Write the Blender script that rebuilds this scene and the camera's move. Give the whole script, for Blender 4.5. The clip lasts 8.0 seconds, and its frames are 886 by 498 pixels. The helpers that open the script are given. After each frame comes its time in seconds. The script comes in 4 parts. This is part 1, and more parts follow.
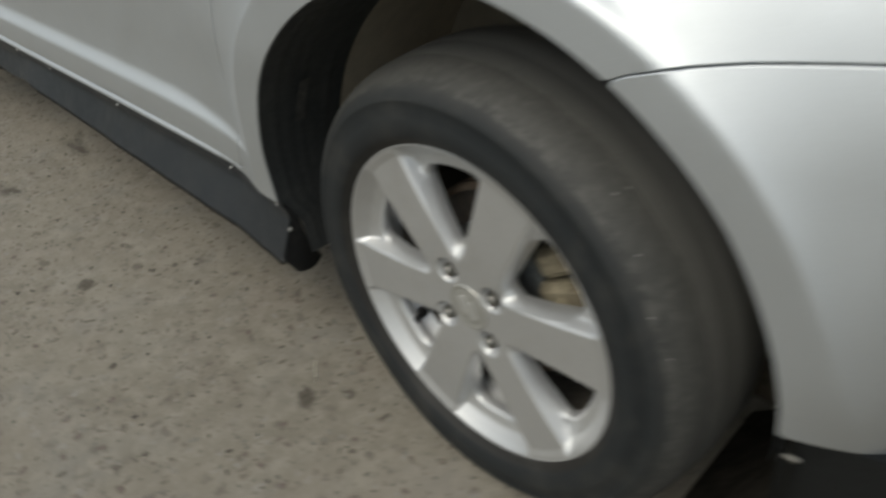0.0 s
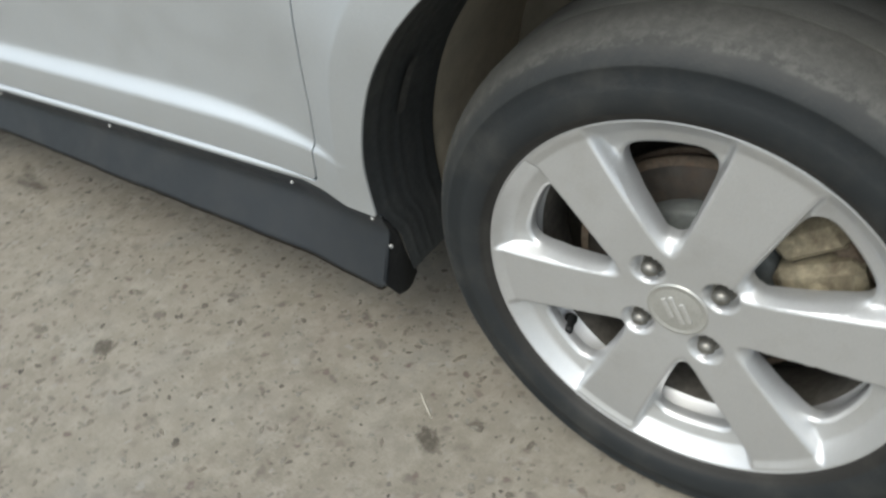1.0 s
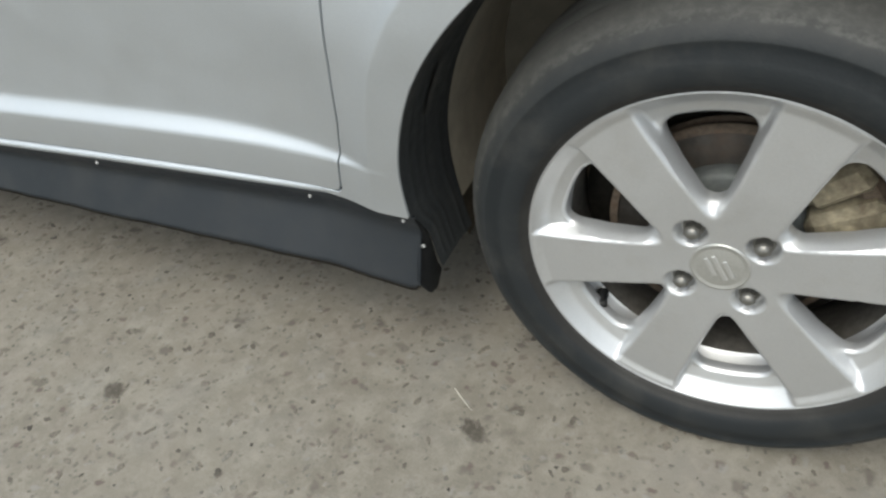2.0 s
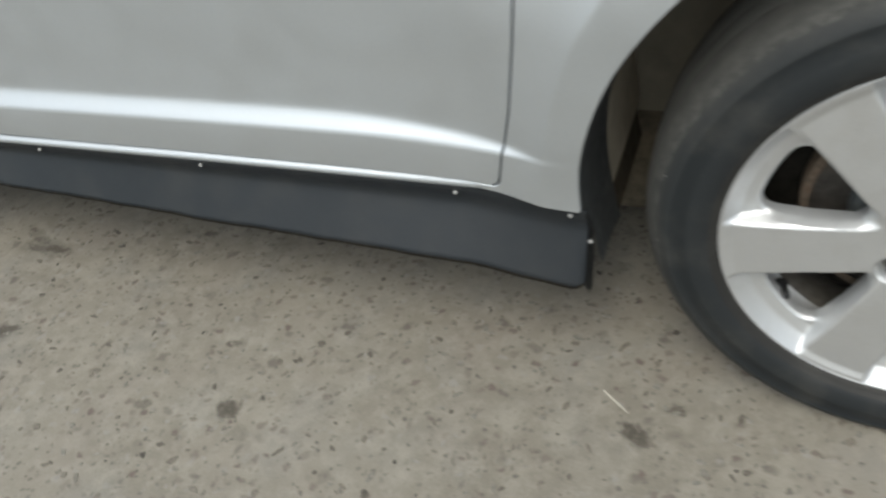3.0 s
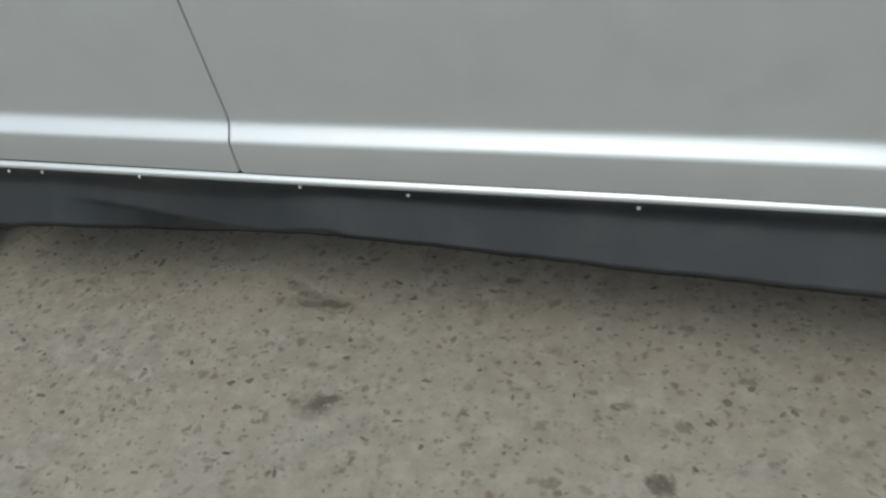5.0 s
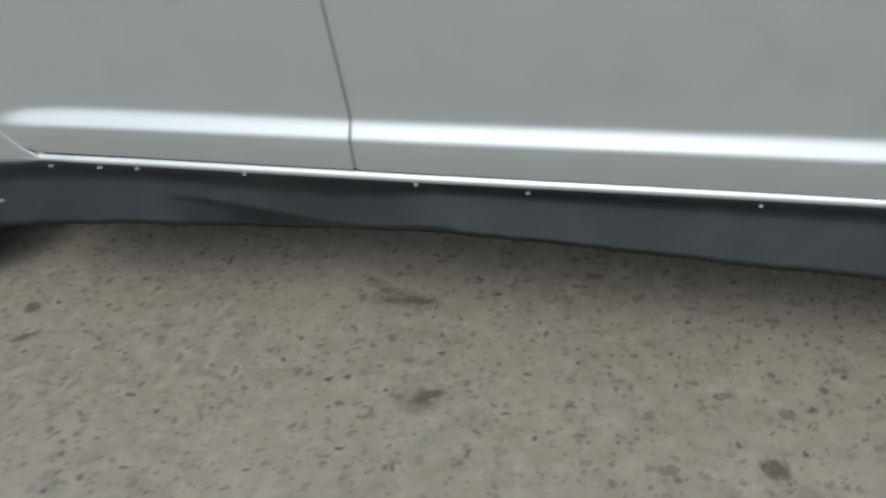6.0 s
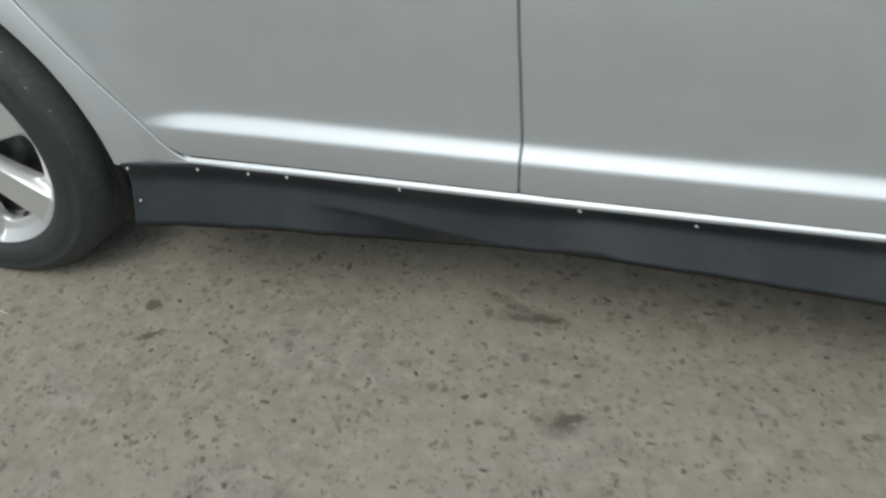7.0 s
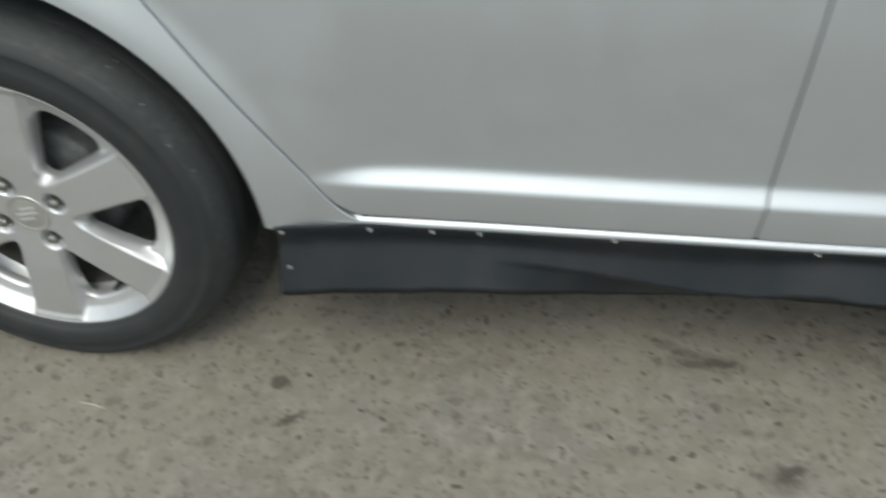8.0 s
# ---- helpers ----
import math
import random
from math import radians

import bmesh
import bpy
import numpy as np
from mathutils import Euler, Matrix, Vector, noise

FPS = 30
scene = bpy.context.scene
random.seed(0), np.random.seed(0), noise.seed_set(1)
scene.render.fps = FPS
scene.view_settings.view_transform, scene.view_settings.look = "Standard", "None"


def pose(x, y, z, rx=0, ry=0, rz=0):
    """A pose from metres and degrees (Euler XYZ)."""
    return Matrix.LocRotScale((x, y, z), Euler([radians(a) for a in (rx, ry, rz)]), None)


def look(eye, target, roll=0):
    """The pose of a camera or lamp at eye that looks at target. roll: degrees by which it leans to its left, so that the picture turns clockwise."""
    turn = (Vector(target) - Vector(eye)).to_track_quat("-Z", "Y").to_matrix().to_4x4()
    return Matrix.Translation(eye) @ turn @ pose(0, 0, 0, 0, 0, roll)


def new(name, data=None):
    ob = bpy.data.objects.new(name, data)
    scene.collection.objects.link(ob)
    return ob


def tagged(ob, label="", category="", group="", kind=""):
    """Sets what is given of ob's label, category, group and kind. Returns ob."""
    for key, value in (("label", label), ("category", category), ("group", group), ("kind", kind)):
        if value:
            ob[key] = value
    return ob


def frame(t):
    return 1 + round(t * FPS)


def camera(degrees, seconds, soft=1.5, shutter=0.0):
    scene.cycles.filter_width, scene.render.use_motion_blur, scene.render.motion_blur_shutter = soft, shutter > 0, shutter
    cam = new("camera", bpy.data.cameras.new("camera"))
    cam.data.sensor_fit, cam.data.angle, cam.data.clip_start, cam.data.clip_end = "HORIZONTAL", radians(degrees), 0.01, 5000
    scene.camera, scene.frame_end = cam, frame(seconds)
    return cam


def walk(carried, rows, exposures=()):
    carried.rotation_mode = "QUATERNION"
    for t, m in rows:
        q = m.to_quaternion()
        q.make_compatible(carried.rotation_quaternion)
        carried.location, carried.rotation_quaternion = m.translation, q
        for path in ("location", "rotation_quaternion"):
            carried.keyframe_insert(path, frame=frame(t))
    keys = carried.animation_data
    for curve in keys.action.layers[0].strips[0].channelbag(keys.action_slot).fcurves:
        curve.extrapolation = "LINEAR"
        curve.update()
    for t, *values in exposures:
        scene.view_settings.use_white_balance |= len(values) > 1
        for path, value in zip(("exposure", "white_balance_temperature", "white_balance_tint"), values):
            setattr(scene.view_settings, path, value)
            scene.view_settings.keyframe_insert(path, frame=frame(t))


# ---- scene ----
cam = camera(60.9, 8.0, soft=2.3, shutter=0.5)
PATH = [
    (0.0, (0.4810, -0.4893, 0.8769), (-0.1012, 0.0711, 0.2877), -3.92),
    (0.1, (0.4251, -0.4920, 0.8757), (-0.1533, 0.0545, 0.2701), -5.85),
    (0.2, (0.3912, -0.5029, 0.8617), (-0.0989, -0.0527, 0.3657), -6.56),
    (0.3, (0.3450, -0.5054, 0.8483), (-0.1147, -0.0384, 0.3389), -5.02),
    (0.5, (0.2610, -0.4843, 0.8374), (-0.1796, -0.0143, 0.3140), -6.40),
    (0.6, (0.2347, -0.4947, 0.8288), (-0.1939, -0.0120, 0.3070), -5.46),
    (0.8, (0.1885, -0.5185, 0.8164), (-0.2300, -0.0238, 0.2978), -6.33),
    (1.0, (0.1477, -0.5442, 0.8208), (-0.2482, -0.0309, 0.3024), -7.55),
    (1.2, (0.1169, -0.5754, 0.8319), (-0.2485, -0.0465, 0.3069), -9.31),
    (2.3, (-0.0027, -0.6597, 0.8478), (-0.3103, -0.0853, 0.3335), -9.03),
    (2.5, (-0.0360, -0.6715, 0.8587), (-0.3469, -0.0935, 0.3506), -10.00),
    (2.7, (-0.0879, -0.6738, 0.8569), (-0.3943, -0.1080, 0.3327), -11.17),
    (3.0, (-0.2012, -0.6614, 0.8366), (-0.4901, -0.0993, 0.2986), -10.59),
    (3.2, (-0.2612, -0.6572, 0.8440), (-0.5448, -0.0981, 0.3001), -10.10),
    (3.5, (-0.3506, -0.6881, 0.8371), (-0.6690, 0.0122, 0.1982), -7.57),
    (3.7, (-0.4073, -0.7099, 0.8299), (-0.6331, -0.1124, 0.2999), -5.30),
    (3.9, (-0.4533, -0.7243, 0.8382), (-0.7082, 0.0047, 0.2030), -5.22),
    (4.0, (-0.4864, -0.7395, 0.8453), (-0.7371, -0.0078, 0.2125), -5.05),
    (4.1, (-0.5075, -0.7499, 0.8512), (-0.7804, -0.0182, 0.2266), -5.44),
    (4.3, (-0.5891, -0.7743, 0.8625), (-0.8623, -0.0410, 0.2398), -5.26),
    (4.5, (-0.6516, -0.7644, 0.8627), (-0.9567, -0.0381, 0.2467), -7.71),
    (4.7, (-0.7384, -0.7496, 0.8641), (-1.0561, -0.0384, 0.2370), -9.84),
    (5.8, (-1.0215, -0.7760, 0.8840), (-1.1962, -0.1637, 0.3515), -5.39),
    (6.0, (-1.0654, -0.8251, 0.9049), (-1.2926, -0.0931, 0.2627), -6.45),
    (6.3, (-1.1187, -0.8654, 0.9731), (-1.3071, -0.2705, 0.4259), -6.59),
    (6.5, (-1.1462, -0.9068, 0.9773), (-1.4014, -0.1708, 0.3503), -5.91),
    (6.8, (-1.2182, -0.8687, 0.9770), (-1.4234, -0.2684, 0.4418), -4.51),
    (7.0, (-1.2794, -0.8361, 0.9554), (-1.5146, -0.1192, 0.2991), -4.20),
    (7.2, (-1.3573, -0.7919, 0.9543), (-1.5336, -0.1949, 0.4054), -2.74),
    (7.4, (-1.4283, -0.7792, 0.9411), (-1.6215, -0.0523, 0.2820), -2.24),
    (7.5, (-1.4850, -0.7747, 0.9362), (-1.6246, -0.1701, 0.3850), -0.66),
    (7.7, (-1.6074, -0.7733, 0.9463), (-1.6900, -0.1695, 0.3828), 1.88),
    (7.9, (-1.6958, -0.7966, 0.9432), (-1.7891, -0.0495, 0.2851), -0.72),
    (8.0, (-1.7521, -0.7986, 0.9438), (-1.8396, -0.0416, 0.2962), -0.20),
]
# the clip's camera opens up as the bright fender leaves its view
EXPOSURES = ((0.0, -0.24, 6850, 3), (0.5, 0.62, 6550, 3), (1.0, 0.56, 6500, 3), (2.5, 0.46, 6500, 3), (3.5, 0.37, 6600, 3), (4.0, 0.30, 6550, 3), (4.5, 0.20, 6520, 2), (6.0, 0.16, 6400, 2), (8.0, 0.18, 6480, 1))
walk(cam, [(t, look(eye, target, roll)) for t, eye, target, roll in PATH], EXPOSURES)

# ---- light ----
SUN_ELEVATION, SUN_AZIMUTH = radians(57), radians(184)
world = bpy.data.worlds.new("overcast_sky")
scene.world = world
world.use_nodes = True
wn = world.node_tree
sky = wn.nodes.new("ShaderNodeTexSky")
sky.sky_type, sky.sun_disc = "NISHITA", False
sky.sun_elevation, sky.sun_rotation = SUN_ELEVATION, SUN_AZIMUTH
sky.air_density, sky.dust_density, sky.ozone_density = 1.0, 4.0, 1.5
haze = wn.nodes.new("ShaderNodeHueSaturation")
haze.inputs["Saturation"].default_value = 0.55
wn.links.new(sky.outputs["Color"], haze.inputs["Color"])
coord = wn.nodes.new("ShaderNodeTexCoord")
split = wn.nodes.new("ShaderNodeSeparateXYZ")
wn.links.new(coord.outputs["Generated"], split.inputs["Vector"])
dome = wn.nodes.new("ShaderNodeMapRange")
dome.inputs["From Min"].default_value, dome.inputs["From Max"].default_value = 0.0, 1.0
dome.inputs["To Min"].default_value, dome.inputs["To Max"].default_value = 0.95, 1.55
wn.links.new(split.outputs["Z"], dome.inputs["Value"])
cover = wn.nodes.new("ShaderNodeVectorMath")
cover.operation = "SCALE"
wn.links.new(haze.outputs["Color"], cover.inputs[0])
wn.links.new(dome.outputs["Result"], cover.inputs["Scale"])
wn.links.new(cover.outputs["Vector"], wn.nodes["Background"].inputs["Color"])
wn.nodes["Background"].inputs["Strength"].default_value = 0.162
sun_data = bpy.data.lights.new("sun", "SUN")
sun_data.energy, sun_data.angle, sun_data.color = 0.25, radians(25), (1.0, 0.96, 0.90)
sun = new("sun", sun_data)
sun.matrix_world = look((math.sin(SUN_AZIMUTH) * 30, math.cos(SUN_AZIMUTH) * 30, 30 * math.tan(SUN_ELEVATION)), (0, 0, 0))


# ---- materials ----
def material(name, colour, rough=0.5, metal=0.0, coat=0.0, coat_rough=0.05, grain=0.0, grain_scale=60.0,
             stain=None, stain_scale=6.0, stain_range=(0.5, 0.75), stain_amount=0.5, bump=0.0, bump_scale=300.0, rough_spread=0.0, gloss=0.5):
    """A procedural surface: base colour, grain and stains at two scales, fine relief."""
    m = bpy.data.materials.new(name)
    m.use_nodes = True
    nt = m.node_tree
    p = nt.nodes["Principled BSDF"]
    p.inputs["Roughness"].default_value, p.inputs["Metallic"].default_value = rough, metal
    p.inputs["Coat Weight"].default_value, p.inputs["Coat Roughness"].default_value = coat, coat_rough
    p.inputs["Specular IOR Level"].default_value = gloss
    geo = nt.nodes.new("ShaderNodeNewGeometry")

    def noise_tex(scale, detail=4.0, roughness=0.6):
        n = nt.nodes.new("ShaderNodeTexNoise")
        n.inputs["Scale"].default_value, n.inputs["Detail"].default_value, n.inputs["Roughness"].default_value = scale, detail, roughness
        nt.links.new(geo.outputs["Position"], n.inputs["Vector"])
        return n.outputs["Fac"]

    def ranged(value, a, b, c, d):
        r = nt.nodes.new("ShaderNodeMapRange")
        for key, v in zip(("From Min", "From Max", "To Min", "To Max"), (a, b, c, d)):
            r.inputs[key].default_value = v
        nt.links.new(value, r.inputs["Value"])
        return r.outputs["Result"]

    def mixed(fac, a, b):
        x = nt.nodes.new("ShaderNodeMix")
        x.data_type = "RGBA"
        nt.links.new(fac, x.inputs["Factor"])
        for socket, v in ((x.inputs["A"], a), (x.inputs["B"], b)):
            if isinstance(v, tuple):
                socket.default_value = (*v, 1)
            else:
                nt.links.new(v, socket)
        return x.outputs["Result"]

    col = tuple(colour)
    if grain:
        col = mixed(ranged(noise_tex(grain_scale), 0.3, 0.7, 0, 1), tuple(c * (1 - grain) for c in colour), tuple(min(1, c * (1 + grain)) for c in colour))
    if stain:
        col = mixed(ranged(noise_tex(stain_scale, 6.0, 0.65), *stain_range, 0, stain_amount), col, tuple(stain))
    if isinstance(col, tuple):
        p.inputs["Base Color"].default_value = (*col, 1)
    else:
        nt.links.new(col, p.inputs["Base Color"])
    if rough_spread:
        nt.links.new(ranged(noise_tex(stain_scale * 3), 0.3, 0.7, rough - rough_spread, rough + rough_spread), p.inputs["Roughness"])
    if bump:
        b = nt.nodes.new("ShaderNodeBump")
        b.inputs["Strength"].default_value, b.inputs["Distance"].default_value = bump, 0.001
        nt.links.new(noise_tex(bump_scale, 3.0), b.inputs["Height"])
        nt.links.new(b.outputs["Normal"], p.inputs["Normal"])
    return m


PAINT = material("silver_metallic_paint", (0.512, 0.542, 0.568), rough=0.50, metal=0.82, coat=0.27, coat_rough=0.14, grain=0.05, grain_scale=900,
                 stain=(0.45, 0.43, 0.39), stain_scale=7, stain_range=(0.5, 0.85), stain_amount=0.10, bump=0.03, bump_scale=1500, rough_spread=0.04)
ALLOY = material("silver_lacquered_alloy", (0.540, 0.549, 0.556), rough=0.45, metal=0.75, coat=0.15, coat_rough=0.15, grain=0.05, grain_scale=700,
                 stain=(0.34, 0.32, 0.28), stain_scale=24, stain_range=(0.52, 0.8), stain_amount=0.2, bump=0.05, bump_scale=900, rough_spread=0.05)
CAP = material("satin_grey_cap", (0.42, 0.42, 0.40), rough=0.38, metal=0.6, grain=0.08, grain_scale=400, stain=(0.25, 0.23, 0.2), stain_scale=60, stain_amount=0.4)
EMBLEM_GREY = material("satin_emblem", (0.50, 0.50, 0.485), rough=0.4, metal=0.6, grain=0.08, grain_scale=400)
STEEL = material("dull_plated_steel", (0.23, 0.226, 0.21), rough=0.48, metal=0.9, grain=0.15, grain_scale=500, stain=(0.14, 0.12, 0.10), stain_scale=150, stain_amount=0.4)
SCREW = material("bright_zinc_screw", (0.40, 0.40, 0.39), rough=0.5, metal=0.85, grain=0.1, grain_scale=900)


def tyre_material(name, thin, thick, scuff, plain=0.0, arch_light=0.2):
    """Black rubber in moulded rings on the sidewall, scuffed along the shoulder and grey with road dust over the tread,
    painted paler inboard for light.
    """
    m = material(name, (0.016, 0.0178, 0.0187), rough=0.62, gloss=0.34, grain=0.2, grain_scale=120, bump=0.45, bump_scale=330)
    nt = m.node_tree
    p = nt.nodes["Principled BSDF"]

    def node(kind, **values):
        n = nt.nodes.new(kind)
        for k, v in values.items():
            n.inputs[k].default_value = v
        return n

    def maths(op, a, b):
        x = nt.nodes.new("ShaderNodeMath")
        x.operation = op
        for socket, v in zip(x.inputs, (a, b)):
            if isinstance(v, (int, float)):
                socket.default_value = v
            else:
                nt.links.new(v, socket)
        return x.outputs["Value"]

    def ranged(value, a, b, c=0.0, d=1.0):
        r = nt.nodes.new("ShaderNodeMapRange")
        r.interpolation_type = "SMOOTHSTEP"
        for key, v in zip(("From Min", "From Max", "To Min", "To Max"), (a, b, c, d)):
            r.inputs[key].default_value = v
        nt.links.new(value, r.inputs["Value"])
        return r.outputs["Result"]

    def mixed(fac, a, b):
        x = nt.nodes.new("ShaderNodeMix")
        x.data_type = "RGBA"
        nt.links.new(fac, x.inputs["Factor"])
        for socket, v in ((x.inputs["A"], a), (x.inputs["B"], b)):
            if isinstance(v, tuple):
                socket.default_value = (*v, 1)
            else:
                nt.links.new(v, socket)
        return x.outputs["Result"]

    coord = nt.nodes.new("ShaderNodeTexCoord")
    flat = nt.nodes.new("ShaderNodeVectorMath")
    flat.operation = "MULTIPLY"
    flat.inputs[1].default_value = (1, 0, 1)
    nt.links.new(coord.outputs["Object"], flat.inputs[0])
    length = nt.nodes.new("ShaderNodeVectorMath")
    length.operation = "LENGTH"
    nt.links.new(flat.outputs["Vector"], length.inputs[0])
    radius = length.outputs["Value"]

    def noise_of(scale, detail=5.0, rough=0.65):
        n = node("ShaderNodeTexNoise", Scale=scale, Detail=detail, Roughness=rough)
        nt.links.new(coord.outputs["Object"], n.inputs["Vector"])
        return n.outputs["Fac"]

    rings = nt.nodes.new("ShaderNodeValToRGB")
    tones = ((0.2105, (0.0207, 0.0195, 0.0177)), (0.2215, (0.0134, 0.0134, 0.0128)), (0.2240, (0.0128, 0.0152, 0.0171)), (0.2440, (0.0134, 0.0165, 0.0185)),
             (0.2500, (0.0085, 0.0110, 0.0128)), (0.2630, (0.0092, 0.0120, 0.0139)), (0.2660, (0.0160, 0.0190, 0.0206)), (0.2790, (0.0190, 0.0211, 0.0220)))
    while len(rings.color_ramp.elements) < len(tones):
        rings.color_ramp.elements.new(0.5)
    for stop, (r, c) in zip(rings.color_ramp.elements, tones):
        stop.position, stop.color = (r - 0.20) / 0.10, (*c, 1)
    nt.links.new(ranged(radius, 0.20, 0.30), rings.inputs["Fac"])
    nt.nodes[rings.inputs["Fac"].links[0].from_node.name].interpolation_type = "LINEAR"
    even = mixed(ranged(radius, 0.0, 0.01, 0.0, plain), rings.outputs["Color"], (0.0215, 0.0250, 0.0262))
    col = mixed(ranged(noise_of(17.0), 0.44, 0.74, 0.0, 0.32 - 0.2 * plain), even, (0.062, 0.060, 0.054))
    wavering = maths("ADD", radius, maths("MULTIPLY", maths("SUBTRACT", noise_of(15.0, 3.0, 0.5), 0.5), 0.007))
    worn = node("ShaderNodeTexVoronoi", Scale=52.0, Randomness=0.9)
    nt.links.new(coord.outputs["Object"], worn.inputs["Vector"])
    dust = mixed(ranged(noise_of(95.0, 6.0, 0.75), 0.34, 0.66), thin, thick)
    dust = mixed(ranged(worn.outputs["Distance"], 0.20, 0.62, 0.0, 0.45), dust, thin)
    dust = mixed(ranged(noise_of(38.0, 4.0, 0.6), 0.55, 0.72, 0.0, 0.55), dust, scuff)
    across = nt.nodes.new("ShaderNodeSeparateXYZ")
    nt.links.new(coord.outputs["Object"], across.inputs["Vector"])
    # inboard tread lightened by colour, for light that gets in under the arch
    dust = mixed(ranged(across.outputs["Y"], 0.015, 0.075, 0.0, arch_light), dust, tuple(1.5 * c for c in scuff))
    for at in (0.0392, 0.0764, 0.1174):
        away = maths("ABSOLUTE", maths("SUBTRACT", across.outputs["Y"], at), 0.0)
        dust = mixed(maths("MULTIPLY", ranged(away, 0.0006, 0.0020, 0.7, 0.0), ranged(noise_of(22.0, 4.0), 0.35, 0.6)), dust, tuple(1.7 * c for c in scuff))
    col = mixed(ranged(wavering, 0.2710, 0.2935), col, dust)
    edge = maths("MULTIPLY", ranged(wavering, 0.2775, 0.2805), ranged(wavering, 0.2835, 0.2890, 1.0, 0.0))
    col = mixed(maths("MULTIPLY", edge, ranged(noise_of(60.0, 4.0, 0.7), 0.42, 0.62, 0.0, 0.55)), col, scuff)
    # a few pale nicks
    nick = node("ShaderNodeTexVoronoi", Scale=46.0, Randomness=1.0)
    slant = nt.nodes.new("ShaderNodeMapping")
    slant.inputs["Rotation"].default_value, slant.inputs["Scale"].default_value = (0, radians(25), 0), (0.35, 1.0, 1.6)
    nt.links.new(coord.outputs["Object"], slant.inputs["Vector"])
    nt.links.new(slant.outputs["Vector"], nick.inputs["Vector"])
    pick = nt.nodes.new("ShaderNodeSeparateColor")
    nt.links.new(nick.outputs["Color"], pick.inputs["Color"])
    col = mixed(maths("MULTIPLY", ranged(nick.outputs["Distance"], 0.05, 0.09, 0.8, 0.0), ranged(pick.outputs["Red"], 0.80, 0.82)), col, (0.22, 0.22, 0.21))
    nt.links.new(col, p.inputs["Base Color"])
    return m


RUBBER = TREAD = tyre_material("dusty_tyre_rubber", (0.050, 0.0505, 0.0475), (0.078, 0.0775, 0.072), (0.098, 0.097, 0.090), 0.0, 0.9)
REAR_RUBBER = tyre_material("clean_tyre_rubber", (0.031, 0.0355, 0.0365), (0.047, 0.0525, 0.053), (0.054, 0.059, 0.058), 0.75)
# the skirt pales towards its front: grazing sheen put into the base colour
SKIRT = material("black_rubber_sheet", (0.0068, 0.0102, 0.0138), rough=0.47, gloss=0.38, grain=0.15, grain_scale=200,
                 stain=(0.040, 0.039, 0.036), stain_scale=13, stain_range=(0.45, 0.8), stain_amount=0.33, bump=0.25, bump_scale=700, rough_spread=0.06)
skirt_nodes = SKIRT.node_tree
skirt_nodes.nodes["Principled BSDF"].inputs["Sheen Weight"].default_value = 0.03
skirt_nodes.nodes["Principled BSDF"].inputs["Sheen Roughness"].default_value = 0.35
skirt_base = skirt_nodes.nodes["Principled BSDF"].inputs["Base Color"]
plain_rubber = skirt_base.links[0].from_socket
sheen_at = skirt_nodes.nodes.new("ShaderNodeSeparateXYZ")
skirt_nodes.links.new(skirt_nodes.nodes.new("ShaderNodeNewGeometry").outputs["Position"], sheen_at.inputs["Vector"])
sheen_amount = skirt_nodes.nodes.new("ShaderNodeMapRange")
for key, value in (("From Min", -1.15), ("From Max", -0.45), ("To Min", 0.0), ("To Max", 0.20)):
    sheen_amount.inputs[key].default_value = value
skirt_nodes.links.new(sheen_at.outputs["X"], sheen_amount.inputs["Value"])
sheen_tint = skirt_nodes.nodes.new("ShaderNodeMix")
sheen_tint.data_type = "RGBA"
sheen_tint.inputs["B"].default_value = (0.042, 0.045, 0.050, 1)
skirt_nodes.links.new(sheen_amount.outputs["Result"], sheen_tint.inputs["Factor"])
skirt_nodes.links.new(plain_rubber, sheen_tint.inputs["A"])
skirt_nodes.links.new(sheen_tint.outputs["Result"], skirt_base)
FLAP = material("black_flap_rubber", (0.0120, 0.0125, 0.0130), rough=0.6, gloss=0.3, grain=0.3, grain_scale=120, stain=(0.05, 0.046, 0.038), stain_scale=30, stain_range=(0.5, 0.8), stain_amount=0.3, bump=0.4)
LINER = material("black_plastic_liner", (0.036, 0.039, 0.040), rough=0.45, grain=0.2, grain_scale=150,
                 stain=(0.10, 0.099, 0.092), stain_scale=21, stain_range=(0.50, 0.8), stain_amount=0.34, bump=0.3, bump_scale=200, rough_spread=0.08)
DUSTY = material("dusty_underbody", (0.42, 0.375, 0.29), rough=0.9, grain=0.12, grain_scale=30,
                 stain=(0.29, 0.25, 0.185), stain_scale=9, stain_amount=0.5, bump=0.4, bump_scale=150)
# darker copy of the housing dust: shade deep in the arch, as colour
SHADED_DUST = material("shaded_dusty_wall", (0.205, 0.187, 0.151), rough=0.95, gloss=0.2, grain=0.12, grain_scale=30, stain=(0.18, 0.155, 0.12), stain_scale=12, stain_amount=0.6, bump=0.5, bump_scale=200)
# dark brown standing for the shade low in the front arch
SHADE_BROWN = material("brown_arch_shade", (0.10, 0.085, 0.063), rough=0.95, gloss=0.2, grain=0.3, grain_scale=50, stain=(0.03, 0.026, 0.02), stain_scale=9, stain_amount=0.6)
VALANCE = material("black_valance_plastic", (0.007, 0.0085, 0.0095), rough=0.6, gloss=0.25, grain=0.3, grain_scale=120)
DRUM = material("grey_brake_drum", (0.105, 0.114, 0.112), rough=0.6, metal=0.3, grain=0.3, grain_scale=70, stain=(0.05, 0.04, 0.03), stain_scale=25, stain_amount=0.5)
